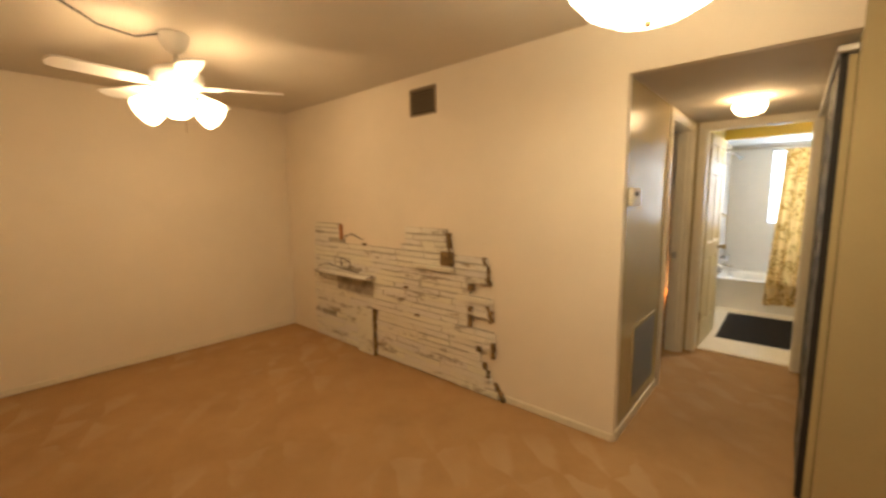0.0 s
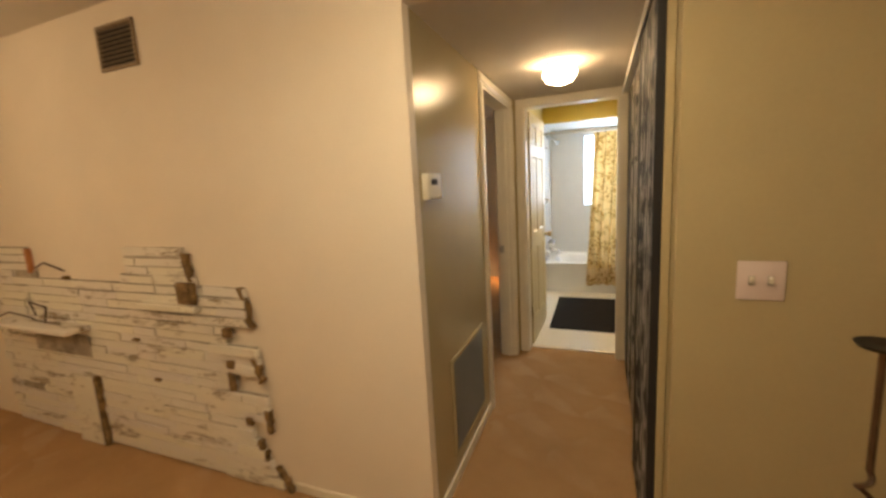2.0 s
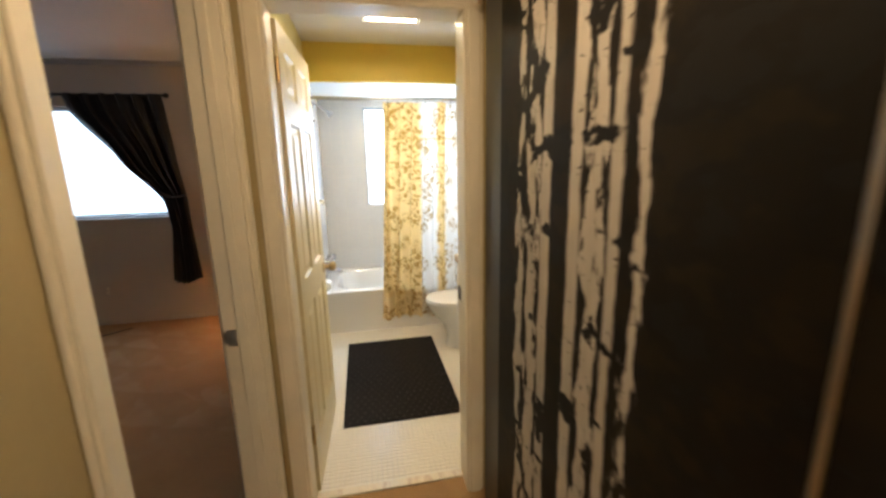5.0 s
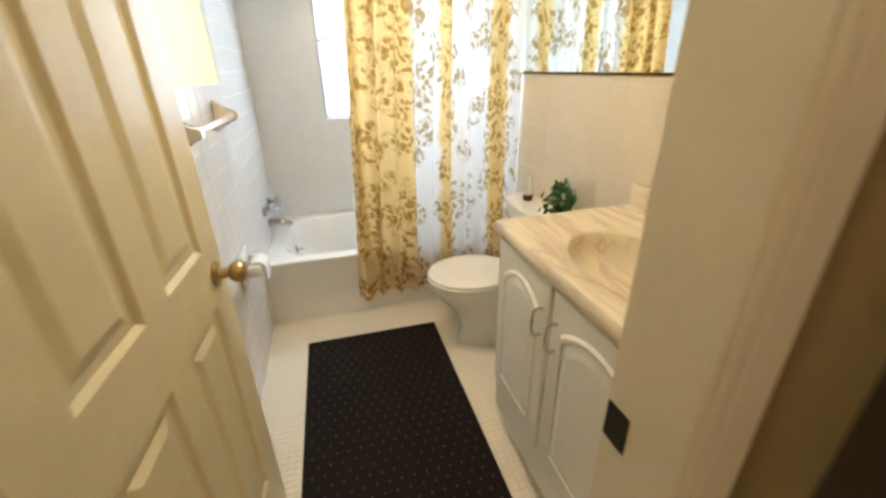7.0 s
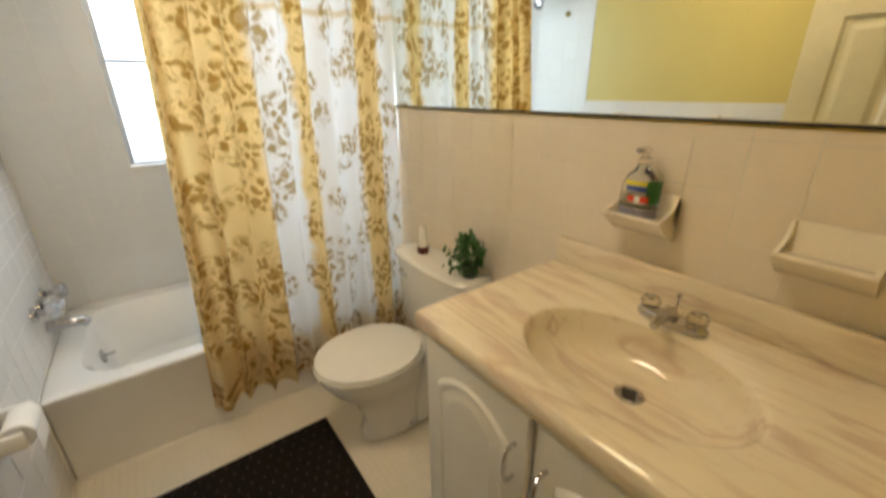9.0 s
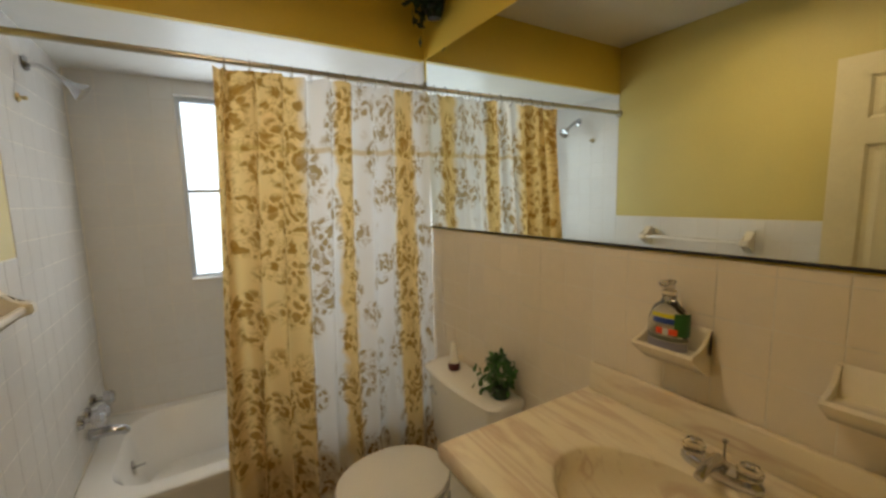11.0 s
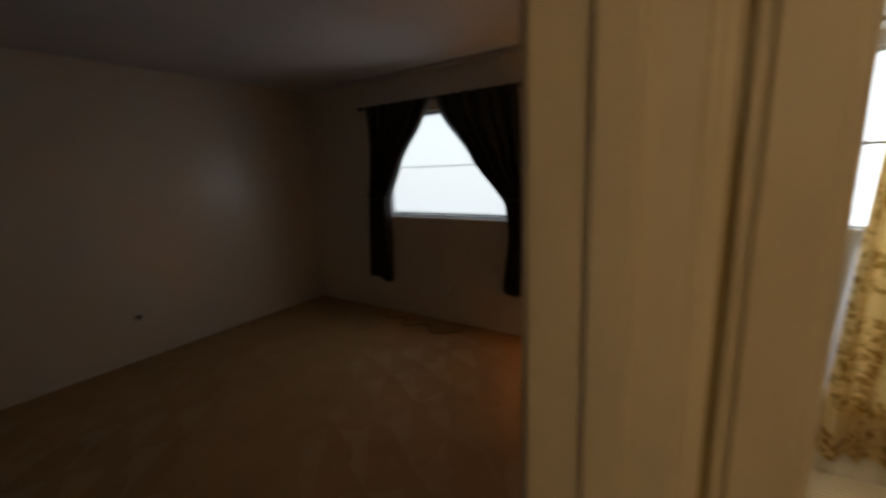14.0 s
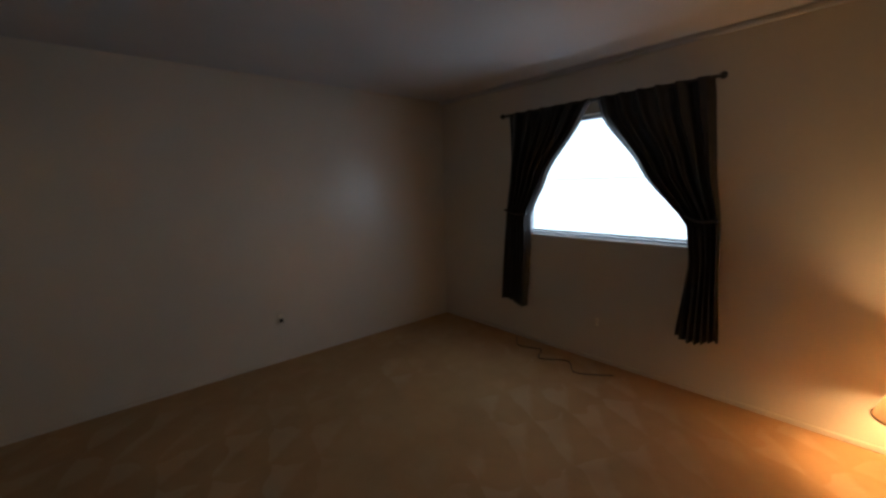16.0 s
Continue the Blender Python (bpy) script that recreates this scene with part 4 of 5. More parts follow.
# ---- bathroom ----
def window(name, label, x0, x1, z0, z1, y, fr, mid, sill_y0, sill_h, rail=0.010):
    """Aluminium sash window: outer frame, meeting rail, two panes, sill."""
    w = thing(name, label, "window", kind="structure")
    b = bmesh.new()
    for a in ((x0, x1, z0, z0 + fr), (x0, x1, z1 - fr, z1), (x0, x0 + fr, z0 + fr, z1 - fr), (x1 - fr, x1, z0 + fr, z1 - fr)):
        add_box(b, a[0], a[1], y - 0.03, y + 0.03, a[2], a[3], 0.003)
    part("window_frame", b, M_ALU, w, smooth=False)
    part("meeting_rail", box(x0 + fr, x1 - fr, y + 0.008 if rail < 0.006 else y - 0.026, y + 0.02, mid - rail, mid + rail, 0.002), M_ALU, w, smooth=False)
    gap = 0.0025 if rail < 0.006 else rail
    for a, c in ((z0 + fr, mid - gap), (mid + gap, z1 - fr)):
        p = part("pane", box(x0 + fr - 0.002, x1 - fr + 0.002, y, y + 0.004, a - 0.002, c + 0.002), M_FROST, w, smooth=False)
        p.visible_shadow = False
    part("window_sill", box(x0 - 0.0, x1 + 0.0, sill_y0, y - 0.03, z0 - 0.001, z0 + sill_h, 0.004), M_CERAMIC, w, smooth=False)
    return w


window("window_1", "frosted aluminium sash window in tub alcove", BWX0, BWX1, BWZ0, BWZ1, 4.84, 0.025, 1.56, 4.745, 0.012)
window("window_2", "bright aluminium sash window behind tied curtains", WINX0, WINX1, WINZ0, WINZ1, 4.795, 0.032, 1.54, 4.70, 0.014, 0.004)

tub = thing("bathtub", "white enamelled bathtub built into tiled alcove", "bathtub")


def rounded_rect(x0, x1, y0, y1, r, n=6):
    pts = []
    for cx, cy, a0 in ((x1 - r, y1 - r, 0), (x0 + r, y1 - r, 90), (x0 + r, y0 + r, 180), (x1 - r, y0 + r, 270)):
        for k in range(n + 1):
            a = radians(a0 + 90 * k / n)
            pts.append((cx + r * math.cos(a), cy + r * math.sin(a)))
    return pts


def shell(levels):
    """Skin through outlines with equal counts of points: (points, z)."""
    b = bmesh.new()
    rings = [[b.verts.new((x, y, z)) for x, y in pts] for pts, z in levels]
    for p, q in zip(rings, rings[1:]):
        n = len(p)
        for i in range(n):
            b.faces.new((p[i], p[(i + 1) % n], q[(i + 1) % n], q[i]))
    b.faces.new(rings[-1])
    return b


TX0, TX1, TY0, TY1 = RX0 + 0.004, RX1 - 0.004, 3.925, RY1 - 0.004
levels = [(rounded_rect(TX0, TX1, TY0 + 0.01, TY1, 0.01), 0.0), (rounded_rect(TX0, TX1, TY0 + 0.012, TY1, 0.01), 0.35), (rounded_rect(TX0, TX1, TY0, TY1, 0.012), 0.365), (rounded_rect(TX0, TX1, TY0, TY1, 0.015), 0.385),
          (rounded_rect(TX0 + 0.01, TX1 - 0.01, TY0 + 0.01, TY1 - 0.006, 0.02), 0.392), (rounded_rect(TX0 + 0.10, TX1 - 0.10, TY0 + 0.085, TY1 - 0.06, 0.16), 0.385), (rounded_rect(TX0 + 0.12, TX1 - 0.13, TY0 + 0.10, TY1 - 0.08, 0.17), 0.35),
          (rounded_rect(TX0 + 0.17, TX1 - 0.25, TY0 + 0.15, TY1 - 0.14, 0.16), 0.11), (rounded_rect(TX0 + 0.24, TX1 - 0.34, TY0 + 0.21, TY1 - 0.20, 0.14), 0.075)]
part("tub_shell", shell(levels), M_CERAMIC, tub)
part("overflow_plate", lathe([(0.032, 0), (0.032, 0.006), (0.0, 0.010)], n=20, matrix=Matrix.Translation((TX0 + 0.138, 4.36, 0.28)) @ pose(0, 0, 0, 0, 80, 0)), M_CHROME, tub)
part("trip_lever", tube([(TX0 + 0.14, 4.36, 0.28), (TX0 + 0.185, 4.36, 0.285)], 0.006), M_CHROME, tub)

fa = thing("tub_faucet", "chrome tub faucet with three handles and spout", "faucet")
for yy, zz in ((4.25, 0.60), (4.36, 0.585), (4.47, 0.60)):
    part("escutcheon", lathe([(0.03, 0), (0.028, 0.012), (0.014, 0.02), (0.012, 0.045)], n=20, matrix=Matrix.Translation((RX0 + 0.006, yy, zz)) @ pose(0, 0, 0, 0, 90, 0)), M_CHROME, fa)
    part("handle", lathe([(0.014, 0), (0.033, 0.004), (0.034, 0.032), (0.022, 0.044), (0.0, 0.045)], n=8, matrix=Matrix.Translation((RX0 + 0.048, yy, zz)) @ pose(0, 0, 0, 0, 90, 0)), M_CHROME, fa)
part("spout", tube([(RX0 + 0.006, 4.36, 0.49), (RX0 + 0.08, 4.36, 0.488), (RX0 + 0.125, 4.36, 0.480), (RX0 + 0.14, 4.36, 0.462)], [0.026, 0.023, 0.021, 0.017], 14), M_CHROME, fa)

sh = thing("shower", "chrome shower head on bent arm", "shower head")
part("flange", lathe([(0.028, 0), (0.026, 0.008), (0.01, 0.012)], n=20, matrix=Matrix.Translation((RX0 + 0.006, 4.25, 2.02)) @ pose(0, 0, 0, 0, 90, 0)), M_CHROME, sh)
part("arm", tube([(RX0 + 0.006, 4.25, 2.02), (RX0 + 0.05, 4.25, 2.015), (RX0 + 0.12, 4.25, 1.965)], 0.010, 10), M_CHROME, sh)
part("head", lathe([(0.012, 0.0), (0.016, 0.02), (0.034, 0.05), (0.036, 0.062), (0.0, 0.064)], n=20, matrix=Matrix.Translation((RX0 + 0.115, 4.25, 1.968)) @ pose(0, 0, 0, 0, 130, 0)), M_CHROME, sh)
hk = thing("wall_hook", "small cream hook on tiled tub wall", "hook")
part("hook", lathe([(0.016, 0), (0.014, 0.006), (0.006, 0.01), (0.008, 0.025), (0.0, 0.028)], n=14, matrix=Matrix.Translation((RX0 + 0.006, 4.12, 1.87)) @ pose(0, 0, 0, 0, 90, 0)), M_BRASS, hk)

rod = thing("shower_rod", "stained chrome shower curtain rod", "curtain rod")
part("rod", tube([(RX0 + 0.007, 3.915, 2.025), (RX1 - 0.007, 3.915, 2.018)], 0.0125, 12), M_DULLMETAL, rod)
for xx, s in ((RX0 + 0.001, 1), (RX1 - 0.001, -1)):
    part("flange", lathe([(0.026, 0), (0.024, 0.010), (0.014, 0.018)], n=18, matrix=Matrix.Translation((xx, 3.915, 2.022)) @ pose(0, 0, 0, 0, 90 * s, 0)), M_DULLMETAL, rod)

sc = thing("shower_curtain", "translucent shower curtain printed with gold leaves, half drawn", "shower curtain")
CLOTH_W = 1.75


def shower_fn(u, v):
    # bunched folds near the free edge, flatter towards the wall
    k = u ** 0.72
    x_top, x_bot = 0.583 + 0.915 * (0.35 * k + 0.65 * u), 0.508 + 0.98 * (0.35 * k + 0.65 * u)
    x = x_top + (x_bot - x_top) * v
    amp = (0.030 * (1 - u) + 0.016) * (0.55 + 0.45 * v)
    y = 3.902 + amp * math.sin(2 * math.pi * (9.5 * u ** 0.8) + 1.3 * math.sin(3 * v)) + 0.012 * math.sin(23 * u + 5 * v) - 0.030 * v
    x += 0.018 * (1 - u) * math.sin(2 * math.pi * 9.5 * u + 1.2 + 2 * v)
    z = 2.000 - 1.885 * v - 0.010 * abs(math.sin(math.pi * 12 * u)) * (1 - v) + 0.014 * math.sin(9 * u) * v
    return (min(x, RX1 - 0.003), min(y, 3.915 + 0.03 * (1 - v)), z), (u * CLOTH_W, -v * 1.9)


grid_mesh("cloth", shower_fn, 170, 60, M_SHOWERCLOTH, sc)
for i in range(12):
    u = (i + 0.5) / 12
    x = 0.583 + 0.895 * (0.35 * u ** 0.72 + 0.65 * u)
    b = bmesh.new()
    add_tube(b, [(x, 3.915 + 0.022 * math.cos(a), 2.008 + 0.028 * math.sin(a)) for a in [2 * math.pi * k / 16 for k in range(17)]], 0.002, 6)
    part("ring", b, M_CHROME, sc, "thin metal curtain ring")
liner = thing("shower_liner", "thin white shower liner hanging inside the tub", "shower liner")
M_LINER = Mat("white_vinyl", (0.8, 0.8, 0.8), 0.4)
_tr = M_LINER.node("ShaderNodeBsdfTranslucent", Color=(0.85, 0.87, 0.9, 1))
_mx = M_LINER.node("ShaderNodeMixShader", Fac=0.7)
M_LINER.link(M_LINER.b.outputs[0], _mx.inputs[1])
M_LINER.link(_tr.outputs[0], _mx.inputs[2])
M_LINER.link(_mx.outputs[0], M_LINER.t.nodes["Material Output"].inputs[0])
grid_mesh("vinyl", lambda u, v: ((0.568 + 0.06 * u - 0.05 * v, 3.985 + 0.01 * math.sin(20 * u) + 0.06 * v, 1.1 - 0.78 * v), (u, v)), 12, 20, M_LINER.m, liner)

# vanity
VX0, VX1, VY0, VY1, VT = 0.957, RX1 - 0.008, 2.085, 2.910, 0.908
top = thing("washbasin", "cream swirled cultured marble vanity top with moulded oval basin", "vanity top")
SX, SY, SA, SB = 1.195, 2.490, 0.160, 0.232
NB = 48


def oval(sa, sb, cx=SX, cy=SY):
    return [(cx + sa * math.cos(2 * math.pi * k / NB), cy + sb * math.sin(2 * math.pi * k / NB)) for k in range(NB)]


def rect_like(x0, x1, y0, y1):
    pts = []
    for k in range(NB):
        dx, dy = math.cos(2 * math.pi * k / NB), math.sin(2 * math.pi * k / NB)
        t = min(((x1 if dx > 0 else x0) - SX) / dx if abs(dx) > 1e-6 else 9, ((y1 if dy > 0 else y0) - SY) / dy if abs(dy) > 1e-6 else 9)
        pts.append((SX + dx * t, SY + dy * t))
    for cx in (x0, x1):
        for cy in (y0, y1):
            k = min(range(NB), key=lambda i: (pts[i][0] - cx) ** 2 + (pts[i][1] - cy) ** 2)
            pts[k] = (cx, cy)
    return pts


bm = shell([(rect_like(VX0 + 0.003, VX1, VY0, VY1 - 0.003), VT - 0.046), (rect_like(VX0, VX1, VY0, VY1), VT - 0.036), (rect_like(VX0, VX1, VY0, VY1), VT - 0.008), (rect_like(VX0 + 0.006, VX1, VY0, VY1 - 0.006), VT),
            (oval(SA + 0.045, SB + 0.055), VT), (oval(SA + 0.038, SB + 0.048), VT - 0.004), (oval(SA + 0.008, SB + 0.008), VT - 0.004), (oval(SA, SB), VT - 0.010), (oval(SA * 0.965, SB * 0.965), VT - 0.04), (oval(SA * 0.88, SB * 0.88, SX + 0.004, SY), VT - 0.075), (oval(SA * 0.66, SB * 0.66, SX + 0.012, SY - 0.002), VT - 0.098), (oval(SA * 0.16, SB * 0.11, SX + 0.030, SY - 0.004), VT - 0.108)])
part("countertop", bm, M_MARBLE, top)
part("backsplash", box(RX1 - 0.03, RX1 - 0.0085, VY0, 2.895, VT + 0.001, VT + 0.085, 0.006, 2), M_MARBLE, top)
part("drain", lathe([(0.030, 0.0), (0.030, 0.004), (0.022, 0.005), (0.019, 0.001), (0.0, 0.001)], (SX + 0.030, SY - 0.004, VT - 0.1075), n=24), M_CHROME, top, "chrome drain ring")
part("drain_plug", lathe([(0.014, 0.0), (0.015, 0.004), (0.0, 0.006)], (SX + 0.030, SY - 0.004, VT - 0.106), n=20), M_BLACKMETAL, top)

cab = thing("vanity_cabinet", "white vanity cabinet with two arched raised-panel doors", "bathroom cabinet")
CX0 = 0.982
b = box(CX0, VX1 - 0.01, 2.1, 2.895, 0.09, VT - 0.16, 0.002)
add_box(b, CX0, CX0 + 0.02, 2.1, 2.895, VT - 0.16, VT - 0.047)
add_box(b, CX0 + 0.02, VX1 - 0.01, 2.877, 2.895, VT - 0.16, VT - 0.047)
add_box(b, CX0 + 0.02, VX1 - 0.01, 2.1, 2.118, VT - 0.16, VT - 0.047)
add_box(b, CX0 + 0.05, VX1 - 0.01, 2.1, 2.892, 0.0, 0.092)
part("body", b, M_WHITE, cab, smooth=False)


def arch_door(y0, y1, z0, z1, handle_y):
    bmd = bmesh.new()
    x = CX0 - 0.019
    add_box(bmd, x, CX0 - 0.001, y0, y1, z0, z1, 0.004)
    leaf = part("cabinet_door", bmd, M_WHITE, cab, smooth=False)
    # raised field with an arched head, ringed by a groove
    def outline(inset):
        a0, a1, b0, b1 = y0 + 0.05 + inset, y1 - 0.05 - inset, z0 + 0.05 + inset, z1 - 0.05 - inset
        pts = [(a0, b0), (a1, b0), (a1, b1 - 0.055)]
        for k in range(1, 12):
            u = k / 12
            pts.append((a1 + (a0 - a1) * u, b1 - 0.055 + 0.055 * math.sin(math.pi * u) ** 0.8))
        pts.append((a0, b1 - 0.055))
        return pts
    bmp = bmesh.new()
    vs = [[bmp.verts.new((x - dd, yy, zz)) for yy, zz in outline(i)] for i, dd in ((0.0, 0.0), (0.008, 0.007), (0.016, 0.007), (0.020, 0.002), (0.045, 0.008))]
    for p, q in zip(vs, vs[1:]):
        n = len(p)
        for i in range(n):
            bmp.faces.new((p[i], p[(i + 1) % n], q[(i + 1) % n], q[i]))
    bmp.faces.new(vs[-1])
    part("raised_panel", bmp, M_WHITE, leaf, smooth=False)
    hz = z1 - 0.13
    part("handle", tube([(x, handle_y, hz - 0.042), (x - 0.012, handle_y, hz - 0.045), (x - 0.026, handle_y, hz - 0.040), (x - 0.030, handle_y, hz - 0.02), (x - 0.030, handle_y, hz + 0.02), (x - 0.026, handle_y, hz + 0.040), (x - 0.012, handle_y, hz + 0.045), (x, handle_y, hz + 0.042)], 0.0045, 8), M_CHROME, leaf, "slim chrome pull")


arch_door(2.532, 2.872, 0.262, 0.855, 2.563)
arch_door(2.115, 2.514, 0.262, 0.855, 2.485)

fc = thing("sink_faucet", "chrome sink faucet with clear acrylic knobs", "faucet")
FX, FY = 1.392, 2.500
part("base", lathe([(0.0, VT), (1.0, VT), (1.0, VT + 0.012), (0.9, VT + 0.02), (0.0, VT + 0.022)], (FX, FY, 0), n=32, sx=0.027, sy=0.078), M_CHROME, fc)
part("spout", tube([(FX, FY, VT + 0.012), (FX - 0.015, FY, VT + 0.034), (FX - 0.055, FY, VT + 0.036), (FX - 0.085, FY, VT + 0.024)], [0.019, 0.016, 0.012, 0.010], 12), M_CHROME, fc)
part("lift_rod", tube([(FX + 0.017, FY, VT + 0.02), (FX + 0.017, FY, VT + 0.062)], 0.0025, 8), M_CHROME, fc)
part("lift_knob", lathe([(0.0, 0.0), (0.005, 0.002), (0.006, 0.008), (0.0, 0.012)], (FX + 0.017, FY, VT + 0.060), n=10), M_CHROME, fc)
for dy in (-0.052, 0.052):
    knob = part("knob", lathe([(0.011, 0.0), (0.021, 0.006), (0.023, 0.020), (0.017, 0.028), (0.0, 0.030)], (FX, FY + dy, VT + 0.019), n=9), M_ACRYLIC, fc, "clear acrylic knob")
    part("knob_cap", lathe([(0.009, 0.0), (0.008, 0.003), (0.0, 0.004)], (FX, FY + dy, VT + 0.0485), n=12), M_CHROME, knob)

mir = thing("wall_mirror", "wide frameless wall mirror with blackened lower edge", "mirror")
part("mirror_glass", box(RX1 - 0.006, RX1 - 0.001, 2.075, 3.885, 1.350, 2.142), M_MIRROR, mir, smooth=False)
part("mirror_edge", box(RX1 - 0.010, RX1 - 0.001, 2.075, 3.885, 1.342, 1.349, 0.002), M_DARK, mir, "blackened desilvered lower edge", smooth=False)


def ceramic_dish(y0, y1, z0, label):
    d = thing("soap_dish", label, "soap dish", "ceramic soap dishes")
    w = y1 - y0
    b = bmesh.new()
    prof = [(RX1 - 0.008, z0 - 0.05), (RX1 - 0.03, z0 - 0.045), (RX1 - 0.085, z0 - 0.004), (RX1 - 0.092, z0 + 0.006), (RX1 - 0.086, z0 + 0.012), (RX1 - 0.076, z0 + 0.004), (RX1 - 0.03, z0 + 0.004), (RX1 - 0.018, z0 + 0.05), (RX1 - 0.008, z0 + 0.06)]
    a = [b.verts.new((x, y0, z)) for x, z in prof]
    c = [b.verts.new((x, y1, z)) for x, z in prof]
    n = len(prof)
    for i in range(n):
        b.faces.new((a[i], a[(i + 1) % n], c[(i + 1) % n], c[i]))
    b.faces.new(a[::-1])
    b.faces.new(c)
    part("tray", b, M_CREAMCER, d)
    for yy in (y0, y1 - 0.008):
        s = bmesh.new()
        add_prism(s, [(RX1 - 0.084, z0 + 0.003), (RX1 - 0.088, z0 + 0.012), (RX1 - 0.06, z0 + 0.018), (RX1 - 0.035, z0 + 0.03), (RX1 - 0.02, z0 + 0.058), (RX1 - 0.009, z0 + 0.058), (RX1 - 0.009, z0 + 0.003)], "y", yy, yy + 0.008)
        part("side_lip", s, M_CREAMCER, d)
    return d


ceramic_dish(2.575, 2.72, 1.115, "cream ceramic wall soap dish holding a bottle")
ceramic_dish(2.22, 2.365, 1.112, "empty cream ceramic wall soap dish")

bt = thing("soap_bottle", "clear hand soap bottle with colourful fish label and pump", "soap bottle", at=(RX1 - 0.052, 2.652, 1.1195))
bt.scale = (1.0, 1.0, 0.84)
part("bottle", lathe([(0.0, 0.0), (1.05, 0.0), (1.16, 0.008), (1.30, 0.05), (1.28, 0.085), (1.02, 0.115), (0.55, 0.135), (0.42, 0.15), (0.0, 0.15)], n=28, sx=0.024, sy=0.036), M_SOAP, bt)
part("pump_collar", lathe([(0.016, 0.15), (0.016, 0.166), (0.010, 0.170), (0.009, 0.185)], n=16), M_ACRYLIC, bt)
part("pump_nozzle", box(-0.036, 0.012, -0.010, 0.010, 0.182, 0.197, 0.005), M_ACRYLIC, bt)


def label_patch(nm, c, a0, a1, z0, z1, r=1.33):
    b = bmesh.new()
    n = 6
    vs = []
    for zz in (z0, z1):
        vs.append([b.verts.new((r * 0.024 * math.cos(radians(a0 + (a1 - a0) * k / n)), r * 0.036 * math.sin(radians(a0 + (a1 - a0) * k / n)), zz)) for k in range(n + 1)])
    for k in range(n):
        b.faces.new((vs[0][k], vs[0][k + 1], vs[1][k + 1], vs[1][k]))
    part(nm, b, simple(nm + "_print", c, 0.4), bt, smooth=True)


label_patch("yellow_band", (0.75, 0.65, 0.02), 150, 215, 0.095, 0.107)
label_patch("blue_band", (0.03, 0.08, 0.35), 155, 215, 0.078, 0.094)
label_patch("green_patch", (0.02, 0.14, 0.03), 215, 280, 0.045, 0.11)
label_patch("red_fish", (0.75, 0.07, 0.02), 165, 225, 0.048, 0.066)
label_patch("white_fish_stripe", (0.8, 0.8, 0.8), 185, 200, 0.048, 0.066, 1.34)
label_patch("gravel_band", (0.12, 0.12, 0.08), 95, 265, 0.030, 0.042)
label_patch("grey_base", (0.25, 0.24, 0.30), 95, 265, 0.004, 0.028)

# toilet, facing the left wall
to = thing("toilet", "white porcelain toilet with closed lid", "toilet", at=(-0.02, 3.46, 0))


def egg(x0, x1, w, n=40, cut=0.0):
    pts = []
    for k in range(n):
        a = 2 * math.pi * k / n
        cx = x0 + (x1 - x0) * 0.56
        rx = (cx - x0) if math.cos(a) < 0 else (x1 - cx)
        pts.append((cx + rx * math.cos(a), w * math.sin(a) * (1 - 0.06 * math.cos(a))))
    return pts


part("bowl", shell([(egg(1.02, 1.36, 0.095), 0.0), (egg(1.02, 1.36, 0.095), 0.03), (egg(1.04, 1.34, 0.085), 0.10), (egg(1.00, 1.34, 0.10), 0.20), (egg(0.92, 1.33, 0.15), 0.29), (egg(0.875, 1.33, 0.178), 0.36), (egg(0.87, 1.33, 0.182), 0.39), (egg(0.89, 1.31, 0.165), 0.393)]), M_CERAMIC, to)
part("pedestal_rear", box(1.24, 1.45, -0.10, 0.10, 0.0, 0.37, 0.03, 3), M_CERAMIC, to)
part("seat", shell([(egg(0.865, 1.31, 0.185), 0.394), (egg(0.858, 1.312, 0.19), 0.400), (egg(0.860, 1.312, 0.189), 0.409), (egg(0.875, 1.30, 0.175), 0.411)]), M_CERAMIC, to)
part("lid", shell([(egg(0.868, 1.31, 0.183), 0.4125), (egg(0.862, 1.312, 0.187), 0.417), (egg(0.866, 1.31, 0.184), 0.427), (egg(0.885, 1.30, 0.17), 0.431), (egg(0.95, 1.27, 0.11), 0.433)]), M_CERAMIC, to)


def tank_plan(front, back, half, r=0.05, bow=0.016):
    """Plan of the cistern: bowed front with rounded corners, flat back."""
    pts = [(back, -half), (back, half)]
    for k in range(7):
        a = radians(90 + 15 * k)
        pts.append((front + bow + r + r * math.cos(a), half - r + r * math.sin(a)))
    for k in range(1, 8):
        yy = (half - r) * (1 - k / 4)
        pts.append((front + bow * (yy / (half - r)) ** 2, yy))
    for k in range(7):
        a = radians(180 + 15 * k)
        pts.append((front + bow + r + r * math.cos(a), -half + r + r * math.sin(a)))
    return pts


part("tank", shell([(tank_plan(1.375, 1.505, 0.215), 0.37), (tank_plan(1.36, 1.512, 0.235), 0.40), (tank_plan(1.352, 1.512, 0.25), 0.695)]), M_CERAMIC, to)
part("tank_lid", shell([(tank_plan(1.352, 1.512, 0.25), 0.697), (tank_plan(1.340, 1.512, 0.262), 0.703), (tank_plan(1.338, 1.512, 0.264), 0.722), (tank_plan(1.346, 1.511, 0.257), 0.733), (tank_plan(1.362, 1.505, 0.24), 0.736)]), M_CERAMIC, to)
part("flush_lever", tube([(1.362, 0.17, 0.65), (1.345, 0.17, 0.65), (1.342, 0.11, 0.645)], 0.006, 8), M_CHROME, to)
for dy in (-0.09, 0.09):
    part("bolt_cap", lathe([(0.012, 0.03), (0.012, 0.042), (0.0, 0.05)], (1.22, dy, 0), n=12), M_CERAMIC, to)

